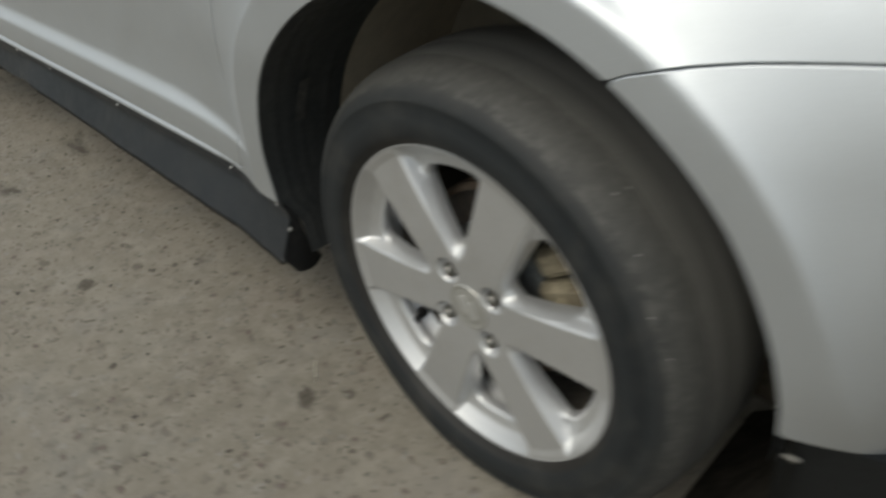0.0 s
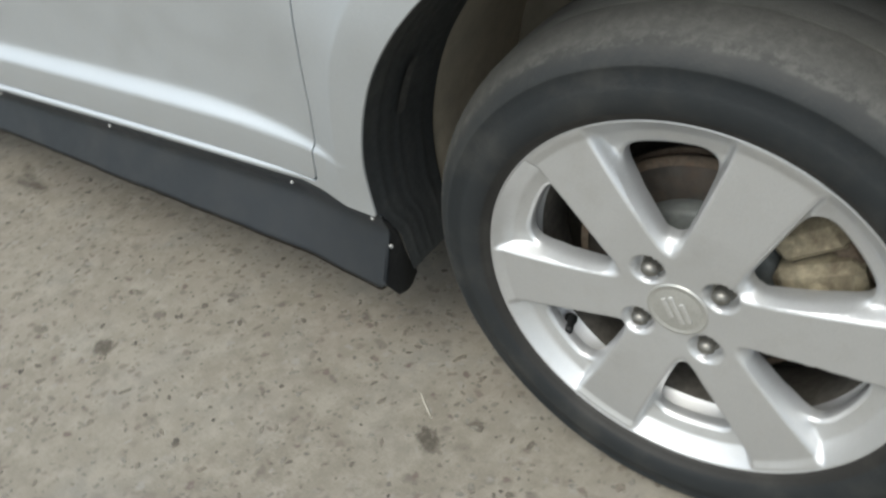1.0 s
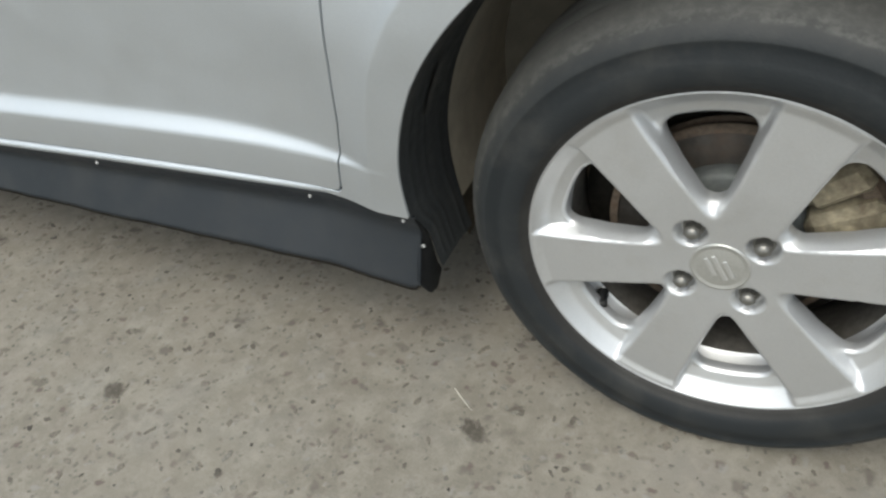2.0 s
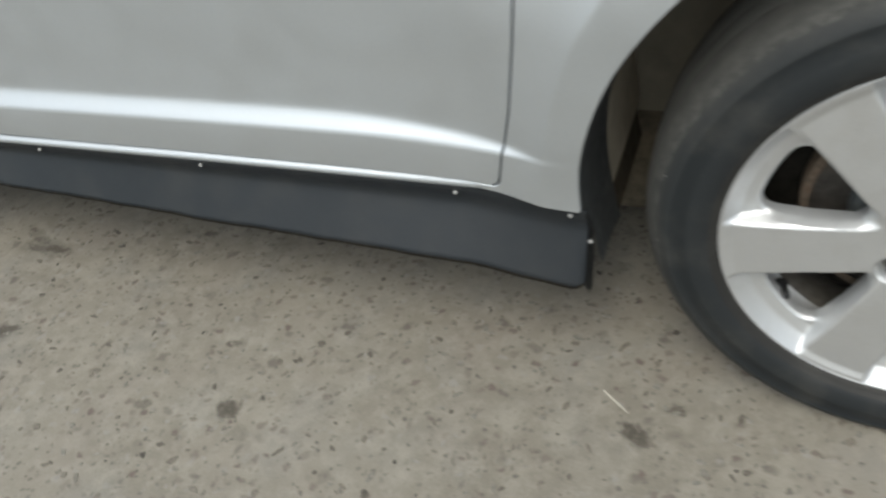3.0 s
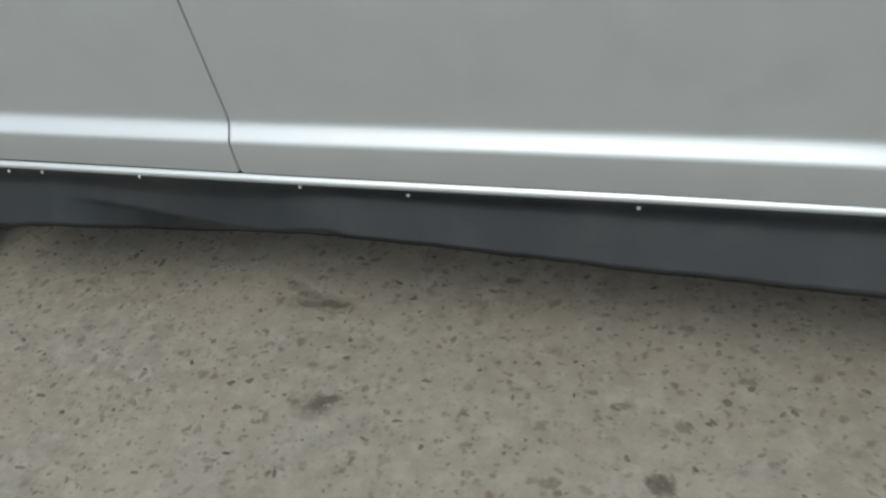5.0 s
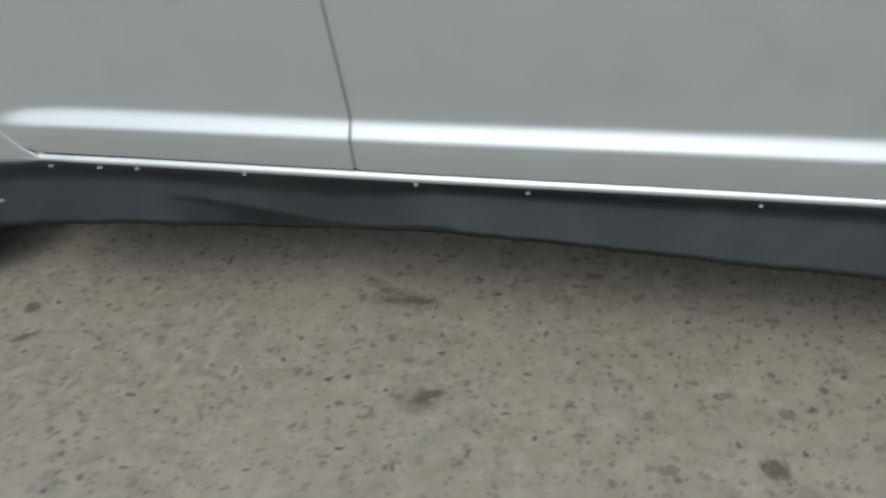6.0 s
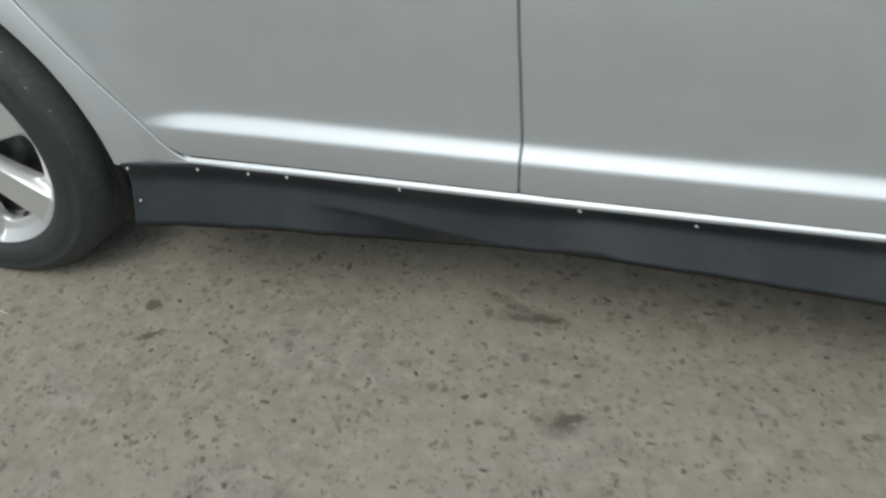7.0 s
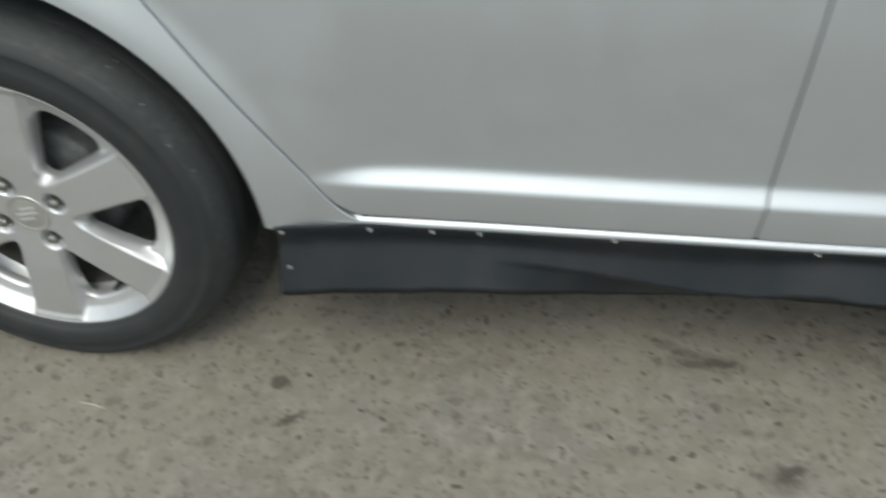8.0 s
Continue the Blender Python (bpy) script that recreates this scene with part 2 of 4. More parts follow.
# the deep barrel's shade is put into this colour, along with brake dust
BARREL_SHADE_DUST = material("shaded_dusty_alloy", (0.085, 0.078, 0.068), rough=0.75, grain=0.3, grain_scale=90, stain=(0.08, 0.072, 0.06), stain_scale=20, stain_amount=0.4)
DARK = material("dark_underbody", (0.026, 0.024, 0.020), rough=0.95, gloss=0.1, grain=0.4, grain_scale=40)
BRAKE_DISC = material("worn_brake_disc", (0.060, 0.054, 0.047), rough=0.6, metal=0.4, grain=0.3, grain_scale=80, stain=(0.075, 0.052, 0.036), stain_scale=30, stain_amount=0.7)
RUST = material("rusty_iron", (0.105, 0.080, 0.058), rough=0.85, grain=0.35, grain_scale=150, stain=(0.12, 0.066, 0.038), stain_scale=60, stain_amount=0.7, bump=0.5)
CALIPER = material("dusty_caliper_casting", (0.24, 0.21, 0.145), rough=0.75, grain=0.3, grain_scale=120, stain=(0.085, 0.066, 0.042), stain_scale=38, stain_range=(0.44, 0.66), stain_amount=0.85, bump=0.6, bump_scale=350)
GLASS = material("dark_tinted_glass", (0.012, 0.014, 0.014), rough=0.05, coat=0.4, coat_rough=0.02)
STRAW = material("pale_dry_straw", (0.46, 0.44, 0.37), rough=0.7, grain=0.15, grain_scale=300)


def stone_material(name, per_object):
    """Stones of several tones, dark grey to brown and pale, one tone to a stone."""
    m = material(name, (0.1, 0.1, 0.1), rough=0.8, grain=0.3, grain_scale=260, bump=0.4, bump_scale=400)
    nt = m.node_tree
    p = nt.nodes["Principled BSDF"]
    grain = p.inputs["Base Color"].links[0].from_socket
    source = nt.nodes.new("ShaderNodeObjectInfo").outputs["Random"] if per_object else nt.nodes.new("ShaderNodeNewGeometry").outputs["Random Per Island"]
    ramp_node = nt.nodes.new("ShaderNodeValToRGB")
    tones = ((0.0, (0.046, 0.041, 0.034)), (0.055, (0.082, 0.073, 0.058)), (0.22, (0.118, 0.105, 0.084)), (0.55, (0.136, 0.119, 0.096)), (0.80, (0.148, 0.139, 0.119)), (1.0, (0.182, 0.169, 0.144)))
    while len(ramp_node.color_ramp.elements) < len(tones):
        ramp_node.color_ramp.elements.new(0.5)
    for stop, (at, c) in zip(ramp_node.color_ramp.elements, tones):
        stop.position, stop.color = at, (*c, 1)
    nt.links.new(source, ramp_node.inputs["Fac"])
    x = nt.nodes.new("ShaderNodeVectorMath")
    x.operation = "MULTIPLY"
    nt.links.new(ramp_node.outputs["Color"], x.inputs[0])
    y = nt.nodes.new("ShaderNodeVectorMath")
    y.operation = "SCALE"
    y.inputs["Scale"].default_value = 10.0
    nt.links.new(grain, y.inputs[0])
    nt.links.new(y.outputs["Vector"], x.inputs[1])
    nt.links.new(x.outputs["Vector"], p.inputs["Base Color"])
    return m


CHIP, STONE = stone_material("dark_aggregate", False), stone_material("single_stone", True)


def ground_material(stains):
    """Worn grey-brown concrete: cement paste, fine sand, half-hidden aggregate, damp and oily stains with soft uneven rims."""
    m = bpy.data.materials.new("worn_concrete")
    m.use_nodes = True
    nt = m.node_tree
    p = nt.nodes["Principled BSDF"]
    p.inputs["Roughness"].default_value = 0.85
    geo = nt.nodes.new("ShaderNodeNewGeometry")
    pos = geo.outputs["Position"]

    def node(kind, **values):
        n = nt.nodes.new(kind)
        for k, v in values.items():
            n.inputs[k].default_value = v
        return n

    def noise_of(scale, detail=5.0, rough=0.6):
        n = node("ShaderNodeTexNoise", Scale=scale, Detail=detail, Roughness=rough)
        nt.links.new(pos, n.inputs["Vector"])
        return n

    def ranged(value, a, b, c=0.0, d=1.0):
        r = nt.nodes.new("ShaderNodeMapRange")
        r.interpolation_type = "SMOOTHSTEP"
        for key, v in zip(("From Min", "From Max", "To Min", "To Max"), (a, b, c, d)):
            r.inputs[key].default_value = v
        nt.links.new(value, r.inputs["Value"])
        return r.outputs["Result"]

    def mixed(fac, a, b):
        x = nt.nodes.new("ShaderNodeMix")
        x.data_type = "RGBA"
        nt.links.new(fac, x.inputs["Factor"])
        for socket, v in ((x.inputs["A"], a), (x.inputs["B"], b)):
            if isinstance(v, tuple):
                socket.default_value = (*v, 1)
            else:
                nt.links.new(v, socket)
        return x.outputs["Result"]

    def maths(op, a, b):
        x = nt.nodes.new("ShaderNodeMath")
        x.operation = op
        for socket, v in zip(x.inputs, (a, b)):
            if isinstance(v, (int, float)):
                socket.default_value = v
            else:
                nt.links.new(v, socket)
        return x.outputs["Value"]

    col = mixed(ranged(noise_of(3.0).outputs["Fac"], 0.35, 0.68), (0.156, 0.141, 0.113), (0.198, 0.181, 0.147))
    col = mixed(ranged(noise_of(6.5, 3.0, 0.5).outputs["Fac"], 0.46, 0.66, 0.0, 0.55), col, (0.173, 0.168, 0.152))
    col = mixed(ranged(noise_of(26.0, 6.0, 0.7).outputs["Fac"], 0.38, 0.66), col, (0.219, 0.202, 0.166))
    col = mixed(ranged(noise_of(420.0, 3.0, 0.7).outputs["Fac"], 0.52, 0.72, 0.0, 0.55), col, (0.093, 0.087, 0.076))
    col = mixed(ranged(noise_of(13.0, 5.0, 0.7).outputs["Fac"], 0.54, 0.70, 0.0, 0.45), col, (0.239, 0.225, 0.191))
    col = mixed(ranged(noise_of(4.6, 4.0, 0.6).outputs["Fac"], 0.50, 0.66, 0.0, 0.3), col, (0.200, 0.176, 0.147))
    # half-hidden stones of several tones under the worn paste
    for scale, edge, dark, amount in ((34.0, 0.22, (0.096, 0.083, 0.069), 0.85), (58.0, 0.26, (0.106, 0.084, 0.070), 0.95), (105.0, 0.27, (0.082, 0.074, 0.063), 0.8), (52.0, 0.2, (0.227, 0.221, 0.202), 0.6)):
        warp = noise_of(scale * 0.8, 2.0)
        add = nt.nodes.new("ShaderNodeVectorMath")
        add.operation = "MULTIPLY_ADD"
        nt.links.new(warp.outputs["Color"], add.inputs[0])
        add.inputs[1].default_value = (1.5 / scale,) * 3
        nt.links.new(pos, add.inputs[2])
        v = node("ShaderNodeTexVoronoi", Scale=scale, Randomness=1.0)
        nt.links.new(add.outputs["Vector"], v.inputs["Vector"])
        sep = nt.nodes.new("ShaderNodeSeparateColor")
        nt.links.new(v.outputs["Color"], sep.inputs["Color"])
        chosen = ranged(sep.outputs["Red"], 0.62, 0.70)
        shape = ranged(v.outputs["Distance"], edge - 0.06, edge + 0.22, 1.0, 0.0)
        fac = maths("MULTIPLY", maths("MULTIPLY", chosen, shape), maths("MULTIPLY", sep.outputs["Green"], amount))
        col = mixed(fac, col, dark)
    # stains
    wob = noise_of(70.0, 4.0, 0.65)
    off = nt.nodes.new("ShaderNodeVectorMath")
    off.operation = "MULTIPLY_ADD"
    nt.links.new(wob.outputs["Color"], off.inputs[0])
    off.inputs[1].default_value = (0.034,) * 3
    off.inputs[2].default_value = (-0.017,) * 3
    patchy = ranged(noise_of(140.0, 3.0, 0.6).outputs["Fac"], 0.3, 0.6, 0.78, 1.0)
    for x, y, rx, ry, turn, depth in stains:
        sub = nt.nodes.new("ShaderNodeVectorMath")
        sub.operation = "ADD"
        nt.links.new(pos, sub.inputs[0])
        nt.links.new(off.outputs["Vector"], sub.inputs[1])
        mp = nt.nodes.new("ShaderNodeMapping")
        mp.vector_type = "TEXTURE"
        mp.inputs["Location"].default_value = (x, y, 0)
        mp.inputs["Rotation"].default_value = (0, 0, radians(turn))
        mp.inputs["Scale"].default_value = (rx, ry, 1)
        nt.links.new(sub.outputs["Vector"], mp.inputs["Vector"])
        ln = nt.nodes.new("ShaderNodeVectorMath")
        ln.operation = "LENGTH"
        nt.links.new(mp.outputs["Vector"], ln.inputs[0])
        col = mixed(maths("MULTIPLY", ranged(ln.outputs["Value"], 0.6, 1.35, depth, 0.0), patchy), col, (0.050, 0.043, 0.032))
    nt.links.new(col, p.inputs["Base Color"])
    b = nt.nodes.new("ShaderNodeBump")
    b.inputs["Strength"].default_value, b.inputs["Distance"].default_value = 0.5, 0.0015
    h = maths("ADD", noise_of(160.0, 5.0, 0.7).outputs["Fac"], noise_of(700.0, 2.0).outputs["Fac"])
    nt.links.new(h, b.inputs["Height"])
    nt.links.new(b.outputs["Normal"], p.inputs["Normal"])
    return m


# ---- mesh helpers ----
def mesh_of(name, verts, faces, mat, smooth=True):
    me = bpy.data.meshes.new(name)
    me.from_pydata([tuple(map(float, v)) for v in verts], [], [tuple(int(i) for i in f) for f in faces])
    me.materials.append(mat)
    if smooth:
        me.polygons.foreach_set("use_smooth", [True] * len(me.polygons))
    me.update()
    return me


def child(name, mesh, parent, label=""):
    ob = new(name, mesh)
    ob.parent = parent
    return tagged(ob, label)


def part(name, bm, mat, parent, label="", smooth=True):
    """Links a bmesh as one mesh object under a thing or a part."""
    bmesh.ops.recalc_face_normals(bm, faces=bm.faces)
    me = bpy.data.meshes.new(name)
    bm.to_mesh(me)
    bm.free()
    me.materials.append(mat)
    if smooth:
        me.polygons.foreach_set("use_smooth", [True] * len(me.polygons))
    return child(name, me, parent, label)


def smin(a, b, k):
    """Smooth minimum: rounds the corner between two borders."""
    h = np.clip(0.5 + 0.5 * (b - a) / k, 0, 1)
    return b * (1 - h) + a * h - k * h * (1 - h)


def step(a, b, x):
    t = np.clip((np.asarray(x, float) - a) / (b - a), 0, 1)
    return t * t * (3 - 2 * t)


def cut_sheet(name, us, vs, inside, place, mat, fold=0.014, lip=0.0012, flip=False):
    """A sheet over a grid (us, vs), cut along inside(u, v) = 0, laid into space by place(u, v, depth), its rim folded back by fold."""
    nu, nv = len(us), len(vs)
    u, v = np.meshgrid(us, vs, indexing="ij")
    u, v = u.ravel().copy(), v.ravel().copy()
    cell, e = max(us[1] - us[0], vs[1] - vs[0]), 1e-5

    def slope(u, v):
        gu, gv = (inside(u + e, v) - inside(u - e, v)) / (2 * e), (inside(u, v + e) - inside(u, v - e)) / (2 * e)
        return gu, gv, np.maximum(gu * gu + gv * gv, 1e-9)

    near = np.abs(inside(u, v)) < 0.56 * cell * np.sqrt(slope(u, v)[2])
    for _ in range(4):
        f = inside(u, v)
        gu, gv, g2 = slope(u, v)
        u[near] -= (f * gu / g2)[near]
        v[near] -= (f * gv / g2)[near]
    f = np.where(near, 0.0, inside(u, v))
    i = np.arange(nu * nv).reshape(nu, nv)
    quads = np.stack([i[:-1, :-1], i[1:, :-1], i[1:, 1:], i[:-1, 1:]], -1).reshape(-1, 4)
    faces = []
    for q in quads:
        s = f[q]
        good = q[s > -1e-9]
        if (s > 1e-9).any() and len(good) >= 3:
            faces.append(tuple(good))
        elif len(good) == 4 and inside(u[q].mean(), v[q].mean()) > 0:
            faces.append(tuple(q))
    # points drawn onto the same spot of the cut become one
    i = i.reshape(nu, nv)
    same = np.arange(nu * nv)
    for a, b in ((i[:-1, :], i[1:, :]), (i[:, :-1], i[:, 1:]), (i[:-1, :-1], i[1:, 1:]), (i[1:, :-1], i[:-1, 1:])):
        a, b = a.ravel(), b.ravel()
        close = near[a] & near[b] & (np.hypot(u[a] - u[b], v[a] - v[b]) < 0.08 * cell)
        same[b[close]] = same[a[close]]
    faces = [tuple(dict.fromkeys(int(same[a]) for a in face)) for face in faces]
    faces = [face for face in dict.fromkeys(faces) if len(face) > 2]
    count = {}
    for face in faces:
        for a, b in zip(face, face[1:] + face[:1]):
            count.setdefault((min(a, b), max(a, b)), []).append((a, b))
    rim = [e2[0] for e2 in count.values() if len(e2) == 1]
    used = sorted({a for face in faces for a in face})
    index = {a: n for n, a in enumerate(used)}
    verts = [place(u[a], v[a], 0.0) for a in used]
    faces = [tuple(index[a] for a in face) for face in faces]
    if fold:
        gu, gv, g2 = slope(u, v)
        ring0, mid, ring1, ring2 = {}, {}, {}, {}
        for a in {a for edge in rim for a in edge}:
            s = math.sqrt(g2[a])
            nu_, nv_ = -gu[a] / s, -gv[a] / s
            ring0[a] = len(verts)
            verts.append(place(u[a], v[a], 0.0))
            mid[a] = len(verts)
            verts.append(place(u[a] + nu_ * lip * 0.62, v[a] + nv_ * lip * 0.62, 0.28 * lip))
            ring1[a] = len(verts)
            verts.append(place(u[a] + nu_ * lip, v[a] + nv_ * lip, lip))
            ring2[a] = len(verts)
            verts.append(place(u[a] + nu_ * lip, v[a] + nv_ * lip, fold))
        for a, b in rim:
            faces.append((ring0[b], ring0[a], mid[a], mid[b]))
            faces.append((mid[b], mid[a], ring1[a], ring1[b]))
            faces.append((ring1[b], ring1[a], ring2[a], ring2[b]))
    if flip:
        faces = [face[::-1] for face in faces]
    return mesh_of(name, verts, faces, mat)


def lathe(name, profile, segments, mat, shift=None, floor=None, scale=1.0):
    """A solid of revolution about the axle (y); profile: (radius, y) from outside to inside."""
    profile = [(r * scale, y) for r, y in profile]
    n = len(profile)
    verts = []
    for k in range(segments):
        a = 2 * math.pi * k / segments
        for j, (r, y) in enumerate(profile):
            if shift:
                r = r + shift(j, k)
            z = r * math.sin(a)
            if floor is not None:
                z = max(z, floor + 0.0004 * (j % 2))
                if r > 0.22:
                    y = y - 0.006 * max(0.0, (-z - 0.17) / 0.117) ** 2 * max(0.0, 1 - max(y, 0) / 0.04)
            verts.append((r * math.cos(a), y, z))
    faces = [(k * n + j, ((k + 1) % segments) * n + j, ((k + 1) % segments) * n + j + 1, k * n + j + 1) for k in range(segments) for j in range(n - 1)]
    return mesh_of(name, verts, faces, mat)


def box(bm, centre, size, bevel=0.0):
    made = bmesh.ops.create_cube(bm, size=1.0, matrix=Matrix.Translation(centre) @ Matrix.Diagonal((*size, 1)))
    if bevel:
        edges = list({e for vert in made["verts"] for e in vert.link_edges})
        bmesh.ops.bevel(bm, geom=edges, offset=bevel, segments=2, affect="EDGES", profile=0.6)


# ---- the ground ----
STAINS = (
    (-0.839, -0.181, 0.019, 0.017, 20, 0.9), (-0.278, -0.078, 0.020, 0.014, -25, 0.9), (-1.330, -0.136, 0.026, 0.013, 28, 0.85), (-1.342, -0.146, 0.034, 0.024, 0, 0.4),
    (-1.398, 0.066, 0.034, 0.008, 4, 0.8), (-1.446, 0.060, 0.020, 0.009, -12, 0.6), (-1.462, 0.090, 0.050, 0.010, -25, 0.35), (-1.425, 0.066, 0.07, 0.022, 0, 0.3),
    (-2.102, -0.052, 0.016, 0.012, 15, 0.85), (-2.066, -0.118, 0.024, 0.008, 38, 0.85),
    (-0.904, -0.067, 0.012, 0.008, 0, 0.6), (-0.977, -0.205, 0.013, 0.010, 10, 0.55), (-0.800, -0.215, 0.018, 0.013, 0, 0.3),
    (-1.925, 0.051, 0.013, 0.008, 5, 0.7), (-1.104, 0.169, 0.014, 0.009, 0, 0.7), (-0.233, -0.029, 0.010, 0.008, 0, 0.6),
)
GROUND = ground_material(STAINS)
ground = tagged(new("ground", mesh_of("ground", [(-900, -900, 0), (900, -900, 0), (900, 900, 0), (-900, 900, 0)], [(0, 1, 2, 3)], GROUND, False)),
                "worn grey-brown concrete ground with dark aggregate and oily stains", "ground", kind="structure")


def stone_chip(cx, cy, r, rng, stretch=1.0, turn=0.0):
    """An angular chip worn almost flush: its outline and its height above the paste."""
    n = rng.randint(5, 8)
    top, c, s = [], math.cos(turn), math.sin(turn)
    for k in range(n):
        a = 2 * math.pi * (k + rng.uniform(-0.3, 0.3)) / n
        q = r * rng.uniform(0.55, 1.2)
        px, py = q * math.cos(a) * stretch, q * math.sin(a) / stretch
        top.append((cx + c * px - s * py, cy + s * px + c * py))
    return top


def chips(name, places, rng, mat, label):
    verts, faces = [], []
    for cx, cy, r, stretch in places:
        ring = stone_chip(cx, cy, r, rng, stretch, rng.uniform(0, math.pi))
        b, h = len(verts), min(0.0012, 0.0003 + 0.08 * r)
        n = len(ring)
        verts += [(x, y, -0.001) for x, y in ring] + [(cx + 0.86 * (x - cx), cy + 0.86 * (y - cy), h) for x, y in ring]
        faces += [tuple(range(b + n, b + 2 * n))] + [(b + k, b + (k + 1) % n, b + n + (k + 1) % n, b + n + k) for k in range(n)]
    return tagged(new(name, mesh_of(name, verts, faces, mat, False)), label, "aggregate", kind="stuff")


rng = random.Random(7)
SPOTS = [(-0.226, -0.031, 0.009), (-0.642, -0.030, 0.008), (-0.505, 0.068, 0.006), (-0.536, 0.065, 0.007), (-0.509, 0.042, 0.006), (-0.718, 0.016, 0.006),
         (-0.731, -0.004, 0.008), (-0.317, 0.064, 0.008), (-0.421, 0.075, 0.008), (-0.670, 0.150, 0.007), (-0.905, -0.066, 0.007), (-0.397, -0.136, 0.006),
         (-0.718, -0.112, 0.007), (-0.157, 0.046, 0.006), (-1.436, -0.167, 0.007), (-1.501, -0.219, 0.009), (-1.597, 0.101, 0.008), (-1.494, -0.127, 0.007),
         (-1.150, 0.118, 0.005), (-1.114, -0.119, 0.007), (-1.748, -0.194, 0.009), (-1.851, 0.136, 0.009), (-1.001, -0.142, 0.007)]
STONE_MESHES = []
for _ in range(14):
    ring = stone_chip(0.0, 0.0, 1.0, rng, rng.uniform(1.0, 1.7))
    n = len(ring)
    STONE_MESHES.append(mesh_of("stone", [(x, y, -0.1) for x, y in ring] + [(0.84 * x, 0.84 * y, 0.12) for x, y in ring],
                                [tuple(range(n, 2 * n))] + [(k, (k + 1) % n, n + (k + 1) % n, n + k) for k in range(n)], STONE, False))
large = [(x, y, r) for x, y, r in SPOTS]
while len(large) < 300:
    large.append((rng.uniform(-2.5, 0.15), rng.uniform(-0.36, 0.24), 0.0052 + 0.0052 * rng.random() ** 2.0))
for x, y, r in large:
    child("stone", rng.choice(STONE_MESHES), ground).matrix_basis = Matrix.Translation((x, y, 0)) @ Matrix.Rotation(rng.uniform(0, 6.28), 4, "Z") @ Matrix.Diagonal((r, r, min(r, 0.006), 1))
small = []
for _ in range(3000):
    small.append((rng.uniform(-3.1, 0.75), rng.uniform(-0.62, 0.42), 0.0026 + 0.0046 * rng.random() ** 1.6, rng.uniform(1.0, 1.5)))
chips("aggregate", small, rng, CHIP, "small dark and brown angular stones set in worn concrete")

# ---- the car ----
car = tagged(new("car"), "silver metallic hatchback with black rubber side skirts, parked on concrete", "car")
WIDTH = 1.69
FRONT_HUB, REAR_HUB = Vector((0.002, 0.005, 0.2850)), Vector((-2.439, -0.020, 0.2865))
ARCH_F, ARCH_F_R = (0.018, 0.287), 0.382
ARCH_R, ARCH_R_R = (-2.445, 0.287), 0.358
GAP = 0.0023


def plan_y(x):
    """How far in the body's side stands along the car."""
    y = np.interp(x, (-3.4, -2.6, -2.06, -1.95, -1.8, -1.35, -0.9, -0.5, 0.42), (-0.02, -0.022, -0.012, -0.009, -0.006, -0.002, 0.006, 0.010, 0.010))
    y = y + 1.5 * np.maximum(x - 0.42, 0) ** 2
    return y + 1.2 * np.maximum(-2.75 - x, 0) ** 2


CREASE = (0.034, 0.037, 0.042, 0.045, 0.050, 0.057, 0.057, 0.053, 0.047, 0.041, 0.036)
PROFILE_Z = (0.290, 0.315, 0.345, 0.3640, 0.3695, 0.3720, 0.3790, 0.3860, 0.3930, 0.3975, 0.4010, 0.4070, 0.430, 0.480, 0.540, 0.620, 0.740, 0.840, 0.940)
CREASED = (0.004, 0.000, -0.0034, -0.0042, -0.0040, -0.0024, 0.0030, 0.0084, 0.0132, 0.0150, 0.0155, 0.0154, 0.0140, 0.0105, 0.006, 0.001, 0.001, 0.008, 0.026)
PLAIN = (0.001, 0.000, -0.001, -0.0015, -0.0015, -0.0016, -0.0018, -0.002, -0.002, -0.002, -0.002, -0.002, -0.002, -0.002, -0.002, -0.001, 0.004, 0.012, 0.030)


def smooth_curve(xs, ys):
    """A smooth curve through points, tabled finely."""
    xs, ys = np.array(xs), np.array(ys)
    d = np.gradient(ys, xs)
    fine = np.linspace(xs[0], xs[-1], 1301)
    k = np.clip(np.searchsorted(xs, fine) - 1, 0, len(xs) - 2)
    h = xs[k + 1] - xs[k]
    t = (fine - xs[k]) / h
    out = (1 + 2 * t) * (1 - t) ** 2 * ys[k] + t * (1 - t) ** 2 * h * d[k] + t * t * (3 - 2 * t) * ys[k + 1] + t * t * (t - 1) * h * d[k + 1]
    return fine, out


CURVE_Z, CURVE_CREASED = smooth_curve(PROFILE_Z, CREASED)
_, CURVE_PLAIN = smooth_curve(PROFILE_Z, PLAIN)


